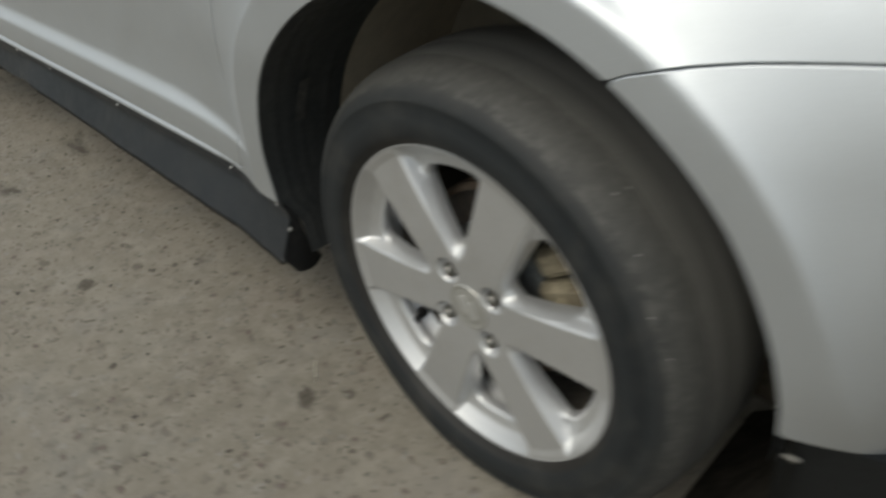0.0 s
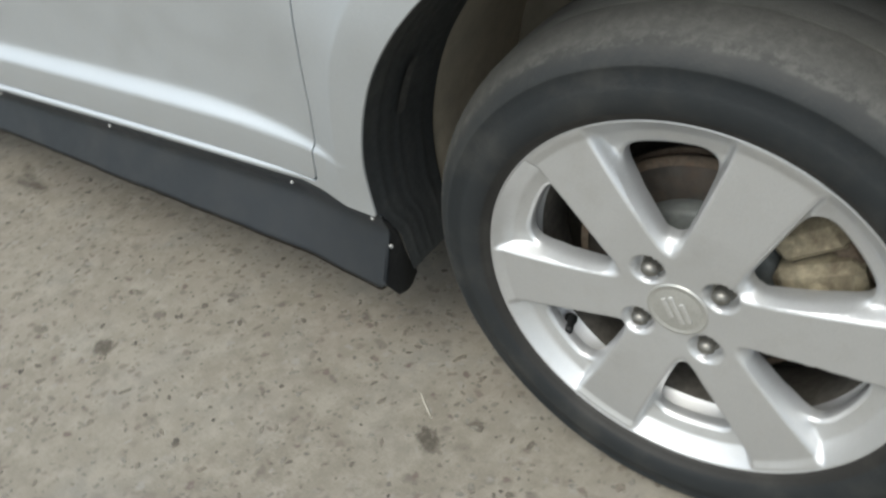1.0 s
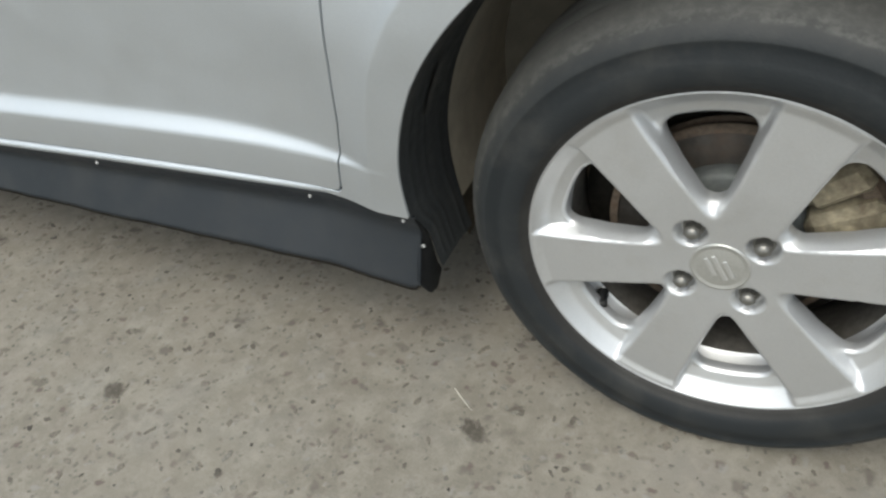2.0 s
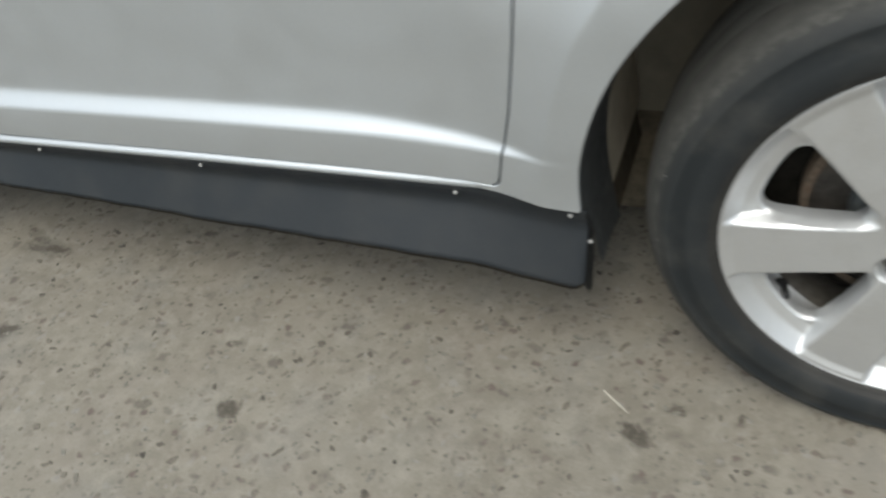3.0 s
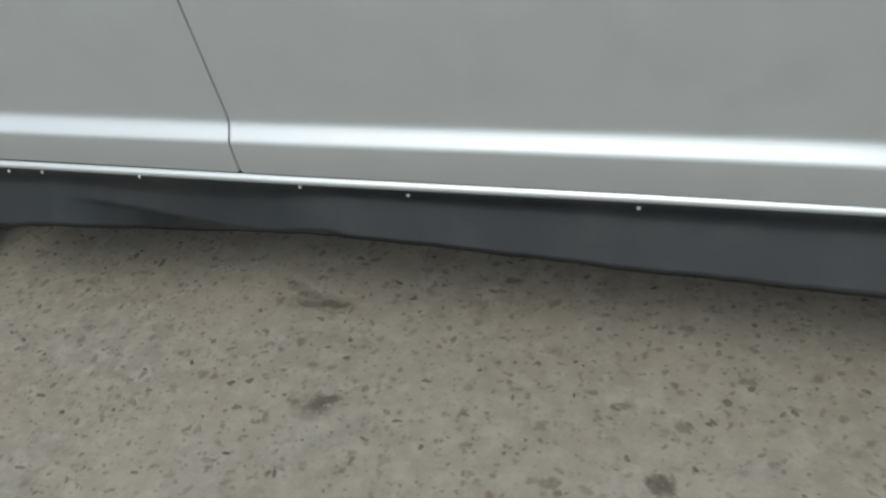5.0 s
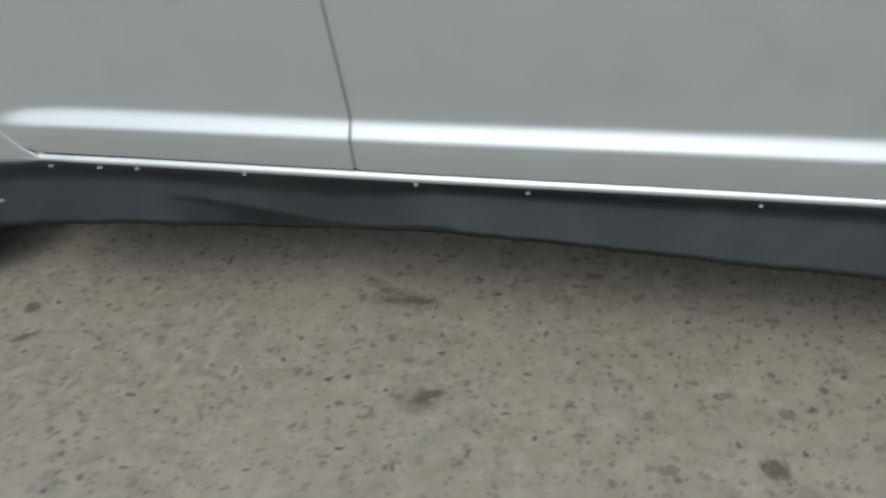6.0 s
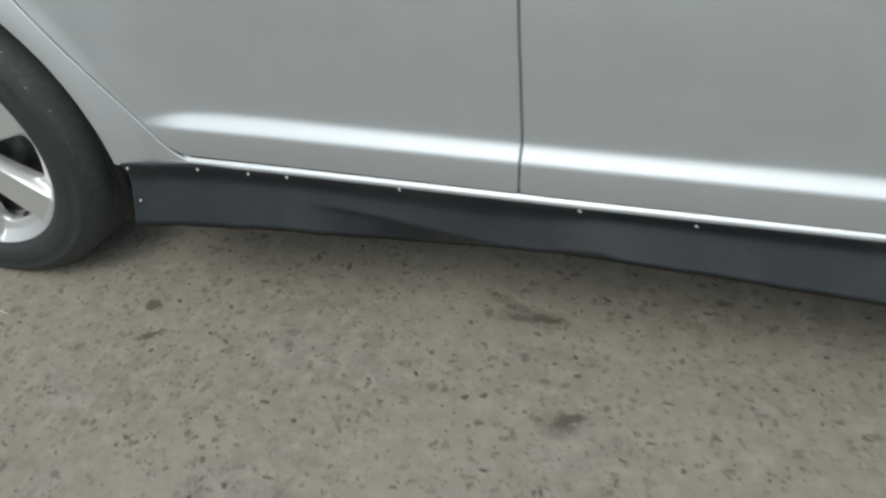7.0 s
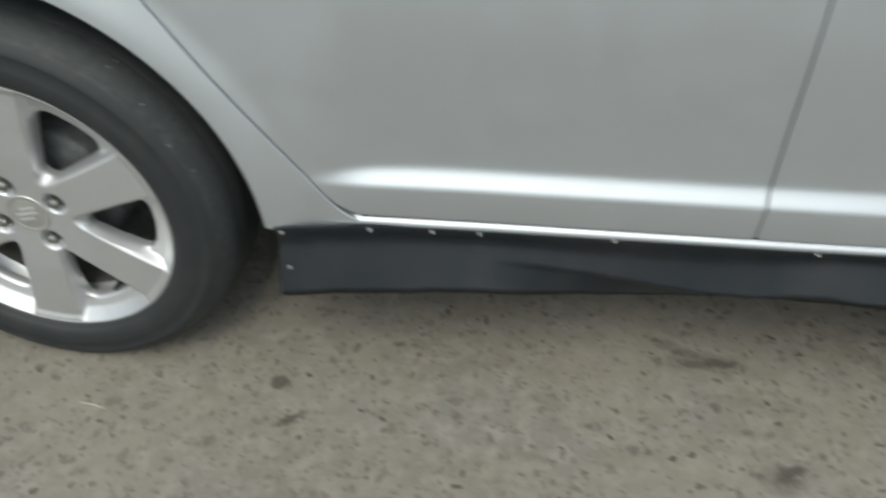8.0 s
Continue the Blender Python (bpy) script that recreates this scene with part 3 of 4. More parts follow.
def side_y(x, z):
    """The right flank: lower ledge along the doors, wheel-arch flares, slight tumblehome."""
    x, z = np.asarray(x, float), np.asarray(z, float)
    w = step(-0.365, -0.450, x) * step(-2.050, -1.930, x)
    k = np.interp(x, (-1.9, -1.5, -0.6), (0.93, 0.87, 0.84)) * (1 - 0.74 * np.clip((x + 0.74) / 0.35, 0, 1) ** 2.2) * (1 - 0.68 * np.clip((-1.80 - x) / 0.25, 0, 1) ** 2.8)
    drop = 0.004 * step(-0.65, -0.42, x)
    plain = np.interp(z, CURVE_Z, CURVE_PLAIN)
    zc = np.where(z > 0.366, 0.366 + (z + drop - 0.366) / k, z + drop)
    zc = np.minimum(zc, 0.94)
    ledge = np.interp(zc, CURVE_Z, CURVE_CREASED) - np.interp(zc, CURVE_Z, CURVE_PLAIN)
    p = plain + 0.83 * w * k * ledge
    d = np.hypot(x - ARCH_F[0], z - ARCH_F[1]) - ARCH_F_R
    crease = np.interp(np.degrees(np.arctan2(z - ARCH_F[1], x - ARCH_F[0])), (0, 25, 40, 55, 66, 110, 140, 150, 156, 162, 175), CREASE)
    d = d - crease + 0.046
    fall = np.interp(np.degrees(np.arctan2(z - ARCH_F[1], x - ARCH_F[0])), (0, 40, 100, 130), (0.065, 0.055, 0.058, 0.068))
    flare = -0.0222 * np.exp(-np.maximum(d - 0.046, 0) / fall)
    wide = 0.0075 + 0.050 * step(0.40, 0.29, z)
    soft = step(0.046 - wide, 0.046 + wide, d)
    flare = ((1 - soft) * -0.0222 + soft * np.minimum(flare, 0)) * (1 + 0.5 * step(0.30, 0.46, z))
    lean = 1.30 * np.maximum(z - 0.60, 0) ** 2 * step(-0.25, 0.2, x) * soft
    dr = np.hypot(x - ARCH_R[0], z - ARCH_R[1]) - ARCH_R_R
    flare_r = -0.012 * (1 - step(0.0, 0.07, dr))
    tuck = 1.6 * np.maximum(0.56 - z, 0) ** 2 * step(0.34, 0.50, x)
    upright = step(0.42, 0.56, z) * step(-0.60, -0.42, x) * step(0.42, -0.2, x)
    return plan_y(x) - 0.010 * upright + p + flare + flare_r + lean + tuck


def flank(x, z, depth):
    return (x, float(side_y(x, z)) + depth, z)


def line(pairs):
    zs, xs = [a for a, _ in pairs], [b for _, b in pairs]
    return lambda z: np.interp(z, zs, xs)


door_front = line(((0.29, -0.460), (0.323, -0.453), (0.365, -0.445), (0.422, -0.432), (0.498, -0.420), (0.60, -0.408), (0.95, -0.385)))
door_mid = line(((0.29, -1.4365), (0.40, -1.434), (0.62, -1.440), (0.95, -1.452)))
door_rear = line(((0.29, -1.972), (0.329, -1.987), (0.369, -2.016), (0.441, -2.068), (0.511, -2.117), (0.615, -2.188), (0.75, -2.265), (0.95, -2.33)))
bumper_top = lambda x: np.interp(x, (0.10, 0.183, 0.207, 0.234, 0.284, 0.375, 0.80), (0.585, 0.632, 0.645, 0.655, 0.665, 0.680, 0.70))
fender_foot = lambda x: np.interp(x, (-0.50, -0.455, -0.42, -0.385, -0.353), (0.3085, 0.3060, 0.3030, 0.3000, 0.2985))
bumper_foot = lambda x: np.interp(x, (0.36, 0.39, 0.42, 0.45, 0.50, 0.80), (0.3620, 0.3575, 0.350, 0.342, 0.331, 0.318))
BELT = 0.93
door_foot = lambda x: 0.3200 - 0.0028 * (x + 2.0)


def arch_r(deg):
    """The front arch's radius round the car's side: drawn in at its foot, wider at the back."""
    return ARCH_F_R + np.interp(deg % 360, (0, 10.5, 17.5, 25, 35, 42, 55, 85, 115, 150, 168, 185, 340, 360), ARCH_OFF)


ARCH_OFF = (-0.030, -0.0205, -0.0120, -0.0050, 0.0000, 0.0035, 0.005, 0.0115, 0.0105, 0.0075, 0.001, -0.011, -0.030, -0.030)


def arch_front(x, z):
    return np.hypot(x - ARCH_F[0], z - ARCH_F[1]) - arch_r(np.degrees(np.arctan2(z - ARCH_F[1], x - ARCH_F[0])))


def in_front_door(x, z):
    return smin(smin(door_front(z) - GAP - x, z - door_foot(x), 0.013), smin(x - door_mid(z) - GAP, BELT - z, 0.006), 0.004)


def in_rear_door(x, z):
    return smin(smin((x - door_rear(z) - 0.0036) * 0.82, z - door_foot(x), 0.030), smin(door_mid(z) - GAP - x, BELT - z, 0.006), 0.004)


def in_fender(x, z):
    tongue = np.minimum(x + 0.484, 0.3128 - z)
    a = smin(-smin(-(x - door_front(z) - GAP), -tongue, 0.012), z - fender_foot(x), 0.003)
    b = smin(arch_front(x, z), 0.80 - x, 0.01)
    return smin(np.minimum(a, b), smin(np.where(x > 0.05, z - bumper_top(x) - GAP * 0.8, 1.0), 0.915 - z, 0.004), 0.003)


def in_bumper(x, z):
    return smin(smin(bumper_top(x) - GAP * 0.8 - z, arch_front(x, z), 0.003), smin(z - bumper_foot(x), smin(0.80 - x, x - 0.1, 0.004), 0.01), 0.006)


def in_quarter(x, z):
    d = np.hypot(x - ARCH_R[0], z - ARCH_R[1]) - ARCH_R_R
    tongue = np.minimum(-1.900 - x, 0.3165 - 0.016 * step(-2.005, -1.92, x) - z)
    return smin(smin(-smin(-(door_rear(z) - 0.0026 - x) * 0.82, -tongue, 0.026), z - 0.2950, 0.003), smin(d, smin(x + 3.15, BELT - z, 0.004), 0.003), 0.003)


def span(a, b, s):
    return np.linspace(a, b, int(round((b - a) / s)) + 1)


panels = {}
for name, a, b, c, d, test, text, fine in (
        ("front_door", -1.46, -0.36, 0.30, 0.95, in_front_door, "silver door with a ledge near its foot", 0.0040),
        ("rear_door", -2.36, -1.42, 0.30, 0.95, in_rear_door, "silver rear door with a slanting rear edge", 0.0040),
        ("fender", -0.50, 0.82, 0.28, 0.95, in_fender, "silver front fender with a flared arch", 0.0030),
        ("front_bumper", 0.08, 0.82, 0.34, 0.73, in_bumper, "silver bumper corner", 0.0030),
        ("quarter_panel", -3.17, -1.93, 0.28, 0.95, in_quarter, "silver rear quarter panel with a rolled arch", 0.0055)):
    panels[name] = cut_sheet(name, span(a, b, fine), span(c, d, fine), test, flank, PAINT, fold=0.006)
    child(name, panels[name], car, text)


def swept(name, xs, section, mat):
    """A strip swept along the car; section(x) gives (y, z) pairs."""
    rows = [section(x) for x in xs]
    n = len(rows[0])
    verts = [(x, y, z) for x, row in zip(xs, rows) for y, z in row]
    faces = [(k * n + j, k * n + j + 1, (k + 1) * n + j + 1, (k + 1) * n + j) for k in range(len(xs) - 1) for j in range(n - 1)]
    return mesh_of(name, verts, faces, mat)


def sill_section(x):
    y, up = float(plan_y(x)) + 0.0010 * float(step(-1.88, -1.93, x)), 0.0
    return [(y + 0.034, 0.3170 + up), (y + 0.016, 0.3165 + up), (y + 0.009, 0.3152 + up), (y + 0.0035, 0.3122), (y, 0.3085), (y - 0.0012, 0.3046), (y + 0.001, 0.3005), (y + 0.025, 0.2985)]


sill = swept("sill", span(-2.00, -0.4855, 0.01), sill_section, PAINT)
child("sill", sill, car, "narrow silver sill lip under the doors")

# added black strip that draws the shadow line under the doors
GAP_SHADE = material("dark_gap_shade", (0.012, 0.0125, 0.0125), rough=0.7, gloss=0.25, grain=0.3, grain_scale=200)
gap_strip = swept("door_seal", span(-1.955, -0.492, 0.01), lambda x: [(float(plan_y(x)) + a, b) for a, b in ((0.0062, 0.3118), (0.0043, 0.3138), (0.0048, 0.3180), (0.0085, 0.3215))], GAP_SHADE)
child("door_seal", gap_strip, car, "thin black strip drawing the shadow in the gap between the doors and the sill")

# rubber skirt
skirt_foot = lambda x: np.interp(x, (-2.11, -1.87, -1.55, -1.36, -1.22, -1.10, -0.909, -0.654, -0.432, -0.366, -0.357, -0.351), (0.168, 0.182, 0.199, 0.2105, 0.2075, 0.2015, 0.1900, 0.1805, 0.1715, 0.1728, 0.1775, 0.1865))


def skirt_top(x):
    return np.interp(x, (-2.08, -2.0, -1.95, -0.50, -0.455, -0.41, -0.353), (0.2975, 0.2990, 0.3015, 0.3012, 0.3008, 0.2992, 0.2966))


SKIRT_V = tuple(np.linspace(0.0, 1.0, 34))


FOLD_X, FOLD_V = (-1.77, -1.634, -1.563, -1.470, -1.380, -1.300, -1.25), (0.53, 0.59, 0.63, 0.72, 0.79, 0.91, 1.0)


def ramp(v):
    """Hangs straight at first, then flares out evenly."""
    a = max(0.0, v - 0.30)
    return (a * a / (a + 0.05)) / (0.49 / 0.75)


def skirt_section(x, back=0.0):
    x = float(x)
    base = float(np.interp(x, (-2.075, -2.0, -1.95, -1.8, -1.35, -0.9, -0.5, -0.35), (-0.0245, -0.0160, -0.0118, -0.005, 0.000, 0.007, 0.011, -0.007)))
    out = -0.020 - 0.004 * float(step(-1.25, -0.8, x)) + 0.0025 * math.sin(5.1 * x + 0.6) + 0.010 * float(step(-0.55, -0.36, x))
    fold_v = float(np.interp(x, FOLD_X, FOLD_V))
    fold = float(step(-1.18, -1.42, x) * step(-1.80, -1.44, x) * (1 - step(0.70, 1.0, fold_v)))
    row = []
    for v in SKIRT_V:
        o = 0.0085 * float(step(0.0, 0.28, v)) + (out - 0.0085) * ramp(v)
        o += fold * (0.018 * float(step(fold_v - 0.04, fold_v + 0.08, v)) + 0.12 * max(v - fold_v, 0))
        o += 0.003 * float(step(0.94, 1.0, v)) + 0.0004 * math.sin(23 * x) * v
        top, foot = float(skirt_top(x)), float(skirt_foot(x)) + 0.0007 * math.sin(37 * x) + 0.0004 * math.sin(91 * x + 1)
        z = top + (foot - 0.85 * out - 0.78 * fold * (0.018 + 0.12 * (1 - fold_v)) - top) * v
        row.append((base + o + back, z))
    return row


def skirt_loop(x):
    front = skirt_section(x)
    return front + [(y + 0.0035, z + 0.001) for y, z in reversed(front)] + [front[0]]


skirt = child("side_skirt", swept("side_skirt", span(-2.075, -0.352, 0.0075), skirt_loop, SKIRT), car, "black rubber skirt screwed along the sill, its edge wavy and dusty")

HEM = material("dirty_rubber_hem", (0.017, 0.0145, 0.011), rough=0.9, gloss=0.15, grain=0.4, grain_scale=130)


def hem_section(x):
    row = skirt_section(x)[-3:]
    return [(y - 0.0008, z) for y, z in row[1:]] + [(row[-1][0] - 0.0006, row[-1][1] - 0.0015), (row[-1][0] + 0.0045, row[-1][1] - 0.0012)]


child("hem", swept("hem", span(-2.07, -0.354, 0.0075), hem_section, HEM), skirt, "dirt-caked lower hem")

# rolled front end of the skirt and the arch liner
def flap_mesh():
    """A floppy tongue at the skirt's end, turned in behind the tyre, its top torn away along a slant."""
    base = skirt_section(-0.352)
    rows = []
    for k in range(15):
        u = k / 14
        y_mid = -0.016 * (1 - u) + 0.047 * u
        top = float(np.interp(y_mid, (-0.016, -0.004, 0.002, 0.010, 0.014, 0.020, 0.032, 0.047), (0.2960, 0.2830, 0.2700, 0.2640, 0.2420, 0.2240, 0.1960, 0.1720)))
        foot = float(np.interp(y_mid, (-0.016, 0.0, 0.020, 0.036, 0.047), (base[-1][1], 0.1690, 0.1620, 0.1600, 0.1670)))
        x = -0.3535 + 0.0050 * math.sin(min(1.0, 1.15 * u) * math.pi) - 0.003 * u
        rows.append([(x, y0 * (1 - u) + 0.047 * u, top + (foot - top) * j / (len(base) - 1)) for j, (y0, _) in enumerate(base)])
    n, m = len(base), len(rows)
    front = [p for row in rows for p in row]
    back = [(x - 0.003, y + 0.001, z) for x, y, z in front]
    faces = [(k * n + j, k * n + j + 1, (k + 1) * n + j + 1, (k + 1) * n + j) for k in range(m - 1) for j in range(n - 1)]
    faces += [tuple(a + n * m for a in f[::-1]) for f in faces]
    rim = [k * n for k in range(m)] + [(m - 1) * n + j for j in range(1, n)] + [k * n + n - 1 for k in range(m - 2, -1, -1)]
    faces += [(a, b, b + n * m, a + n * m) for a, b in zip(rim, rim[1:])]
    return mesh_of("mud_flap", front + back, faces, FLAP)


flap = child("mud_flap", flap_mesh(), car, "black rubber mud flap with a torn slanting top")


def liner_mesh(name, centre, radius, deg0, deg1, ys, mat, ridges, edge=None):
    """The inside of a wheel arch, with pressed ridges across it."""
    rows = []
    for k in range(97):
        a = radians(deg0 + (deg1 - deg0) * k / 96)
        row = []
        for y in ys:
            r = (radius if isinstance(radius, float) else float(radius(math.degrees(a)))) - ridges * (max(0.0, math.sin(y * 150 + 0.6)) ** 3 + 0.5 * max(0.0, math.sin(y * 75 - 0.5)) ** 8) - 0.25 * max(0.0, y - 0.05) * (1 if ridges else 0) * 0.3
            if edge:
                y = y + (edge(min(math.degrees(a), 178.0)) + 0.030 * float(step(178, 186, math.degrees(a))) - ys[0]) * (ys[-1] - y) / (ys[-1] - ys[0])
            row.append((centre[0] + r * math.cos(a), y, centre[1] + r * math.sin(a)))
        rows.append(row)
    n = len(ys)
    faces = [(k * n + j, (k + 1) * n + j, (k + 1) * n + j + 1, k * n + j + 1) for k in range(96) for j in range(n - 1)]
    return mesh_of(name, [p for row in rows for p in row], faces, mat)


outer = [-0.017 + 0.003 * k for k in range(45)]
inner = [0.116 + 0.02 * k for k in range(13)]
liner_f = liner_mesh("wheel_arch_liner", ARCH_F, lambda deg: float(arch_r(deg)) - 0.0015, 4, 194, outer, LINER, 0.0007, edge=lambda deg: float(side_y(ARCH_F[0] + arch_r(deg) * math.cos(radians(deg)), ARCH_F[1] + arch_r(deg) * math.sin(radians(deg)))) + 0.003)
child("wheel_arch_liner", liner_f, car, "black ribbed plastic arch liner")
SCUFFED = material("scuffed_plastic", (0.060, 0.060, 0.057), rough=0.5, grain=0.35, grain_scale=140, stain=(0.16, 0.155, 0.14), stain_scale=60, stain_amount=0.5)
child("liner_pad", liner_mesh("liner_pad", ARCH_F, lambda deg: float(arch_r(deg)) - 0.0075, 149, 160, [0.034 + 0.004 * k for k in range(5)], SCUFFED, 0.0), car, "scuffed raised pad on the arch liner")
housing_f = liner_mesh("inner_wheel_housing", ARCH_F, lambda deg: float(arch_r(deg)) - 0.004, 12, 187, inner, DUSTY, 0.0)
child("inner_wheel_housing", housing_f, car, "brown dusty inner wheel housing")
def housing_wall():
    """The flat inner side of the front wheel housing, above the dark panel at its foot."""
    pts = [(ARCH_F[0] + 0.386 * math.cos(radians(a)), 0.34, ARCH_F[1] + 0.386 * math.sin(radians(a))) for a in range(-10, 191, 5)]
    return mesh_of("housing_wall", pts, [tuple(range(len(pts)))], SHADED_DUST, False)


child("housing_wall", housing_wall(), car, "dusty inner wall of the wheel housing, coloured darker for shade")
# added panel, dark in place of the shaded ground behind the wheel
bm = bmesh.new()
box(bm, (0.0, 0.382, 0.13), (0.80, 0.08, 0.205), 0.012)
part("inner_skirt", bm, SHADE_BROWN, car, "dark panel added below the wheel housing in place of shade")
child("rear_liner", liner_mesh("rear_liner", ARCH_F, 0.3765, 186.5, 197, inner, SHADE_BROWN, 0.0), car, "lower part of the arch liner, coloured dark for shade")
# its low end is an added dark sheet for the shadow ahead of the tyre
child("front_liner", liner_mesh("front_liner", ARCH_F, 0.366, -50, 16, [0.006 + 0.03 * k for k in range(12)], DARK, 0.0), car, "dark front part of the arch liner, carried low to fill in for shade")
liner_r = liner_mesh("wheel_arch_liner", ARCH_R, 0.352, -20, 190, [y - 0.016 for y in outer[4:]], LINER, 0.004)
child("wheel_arch_liner", liner_r, car, "black arch liner")
housing_r = liner_mesh("inner_wheel_housing", ARCH_R, 0.350, -10, 190, inner, DARK, 0.0)
child("inner_wheel_housing", housing_r, car, "dark inner wheel housing")


# ---- wheels ----
SPOKE_0, SPOKES = radians(10), 6


def spoke_turn(a):
    """Angle from the nearest spoke's middle line."""
    s = 2 * math.pi / SPOKES
    return (a - SPOKE_0 + s / 2) % s - s / 2


def in_face(x, z):
    """The rim's face: a disc with six rounded wedge openings."""
    r = np.hypot(x, z)
    a = np.abs(spoke_turn(np.arctan2(z, x) + math.pi / SPOKES))
    across, along = r * np.sin(a), r * np.cos(a)
    edge = np.interp(along, (0.06, 0.080, 0.120, 0.160, 0.20), (0.000, 0.0105, 0.0305, 0.0480, 0.0610))
    window = smin(smin(edge + 0.0028 - across, 0.1785 - r, 0.030), along - 0.075, 0.010)
    return smin(-window, 0.2060 - r, 0.001)


def face_y(x, z):
    """Flat spokes standing proud, their flanks dished down to the window edges."""
    r = np.hypot(x, z)
    a = np.abs(spoke_turn(np.arctan2(z, x)))
    across = r * np.sin(a)
    half = np.interp(r, (0.04, 0.08, 0.14, 0.2), (0.026, 0.0275, 0.0305, 0.0350))
    low = step(half - 0.0005, half + 0.0075, across) * step(0.060, 0.082, r)
    crown = np.interp(r, (0.0, 0.03, 0.06, 0.10, 0.16, 0.195, 0.203, 0.21), (0.0035, 0.0030, 0.0010, -0.0012, -0.0016, -0.0012, -0.0050, -0.0055))
    dish = np.interp(r, (0.05, 0.09, 0.15, 0.176, 0.190, 0.2005, 0.2065), (0.008, 0.013, 0.016, 0.0170, 0.0120, 0.0015, -0.0055))
    y = crown * (1 - low) + np.maximum(dish, crown) * low
    lugs = 0.0
    for k in range(4):
        t = radians(40 + 90 * k)
        d = np.hypot(x - 0.0505 * math.cos(t), z - 0.0505 * math.sin(t))
        lugs = lugs + 0.016 * (1 - step(0.0142, 0.0168, d))
    return y + lugs


def rim_face(u, v, depth):
    return (u * 1.023, float(face_y(u, v)) + depth, v * 1.023)


grid = span(-0.21, 0.21, 0.0021)
RIM_FACE = cut_sheet("rim_face", grid, grid, in_face, rim_face, ALLOY, fold=0.015, lip=0.0042)
BARREL = lathe("rim", [(0.2055, -0.0030), (0.2072, -0.0062), (0.2086, -0.0058), (0.2090, -0.0030), (0.2080, 0.004), (0.2030, 0.010), (0.1990, 0.016), (0.1900, 0.020),
                       (0.1885, 0.026), (0.1810, 0.050), (0.1770, 0.054)], 120, ALLOY, scale=1.023)
DROP = lathe("inner_barrel", [(0.1772, 0.0538), (0.1750, 0.060), (0.1740, 0.085), (0.1800, 0.120), (0.1880, 0.150), (0.2050, 0.160)], 96, BARREL_SHADE_DUST, scale=1.023)

TYRE_PROFILE = [(0.2105, -0.001), (0.2138, -0.0062), (0.2172, -0.0100), (0.2195, -0.0110), (0.2208, -0.0128), (0.2240, -0.0152), (0.2300, -0.0170), (0.2360, -0.0178), (0.2440, -0.0178),
                (0.2480, -0.0170), (0.2500, -0.0162), (0.2560, -0.0155), (0.2630, -0.0138), (0.2645, -0.0144), (0.2665, -0.0142), (0.2720, -0.0110), (0.2780, -0.0065), (0.2815, -0.0030), (0.2828, -0.0008), (0.2872, 0.0050)]
TREAD_PROFILE = [(0.2872, 0.0050), (0.2918, 0.0120), (0.2952, 0.0200), (0.2975, 0.0290), (0.2988, 0.0365), (0.2986, 0.0378), (0.2987, 0.0405), (0.2991, 0.0416),
                 (0.3004, 0.0570), (0.3014, 0.0740), (0.3012, 0.0752), (0.3013, 0.0775), (0.3017, 0.0790), (0.3020, 0.1000),
                 (0.3017, 0.1150), (0.3014, 0.1162), (0.3012, 0.1185), (0.3012, 0.1197), (0.3003, 0.1330), (0.2980, 0.1440), (0.2950, 0.1520), (0.2916, 0.1600), (0.2870, 0.1670), (0.2650, 0.1790), (0.2300, 0.1790), (0.2080, 0.1590)]
SIDEWALL = lathe("tyre", TYRE_PROFILE, 150, RUBBER, floor=-0.2847)
REAR_SIDEWALL = SIDEWALL.copy()
REAR_SIDEWALL.materials[0] = REAR_RUBBER
TREADBAND = lathe("tread", TREAD_PROFILE, 300, TREAD, shift=lambda j, k: -0.0005 if 1 <= j <= 4 and k % 5 == (j // 2) % 5 else 0.0, floor=-0.2847)
REAR_TREAD = TREADBAND.copy()
REAR_TREAD.materials[0] = REAR_RUBBER


def nut_mesh():
    bm = bmesh.new()
    bmesh.ops.create_cone(bm, cap_ends=True, segments=6, radius1=0.0098, radius2=0.0098, depth=0.012, matrix=Matrix.Rotation(math.pi / 2, 4, "X"))
    bmesh.ops.bevel(bm, geom=list(bm.edges), offset=0.0012, segments=2, affect="EDGES")
    bmesh.ops.create_uvsphere(bm, u_segments=16, v_segments=8, radius=0.0078, matrix=Matrix.Translation((0, -0.005, 0)) @ Matrix.Diagonal((1, 0.75, 1, 1)))
    bmesh.ops.create_cone(bm, cap_ends=True, segments=24, radius1=0.0118, radius2=0.0110, depth=0.003, matrix=Matrix.Translation((0, 0.006, 0)) @ Matrix.Rotation(math.pi / 2, 4, "X"))
    bmesh.ops.recalc_face_normals(bm, faces=bm.faces)
    me = bpy.data.meshes.new("lug_nut")
    bm.to_mesh(me)
    bm.free()
    me.materials.append(STEEL)
    return me


NUT = nut_mesh()
CAP_MESH = lathe("centre_cap", [(0.0005, 0.0005), (0.012, 0.0008), (0.024, 0.0018), (0.0275, 0.0026), (0.0288, 0.0012), (0.0310, 0.0014), (0.0318, 0.0040), (0.0318, 0.012)], 48, CAP)


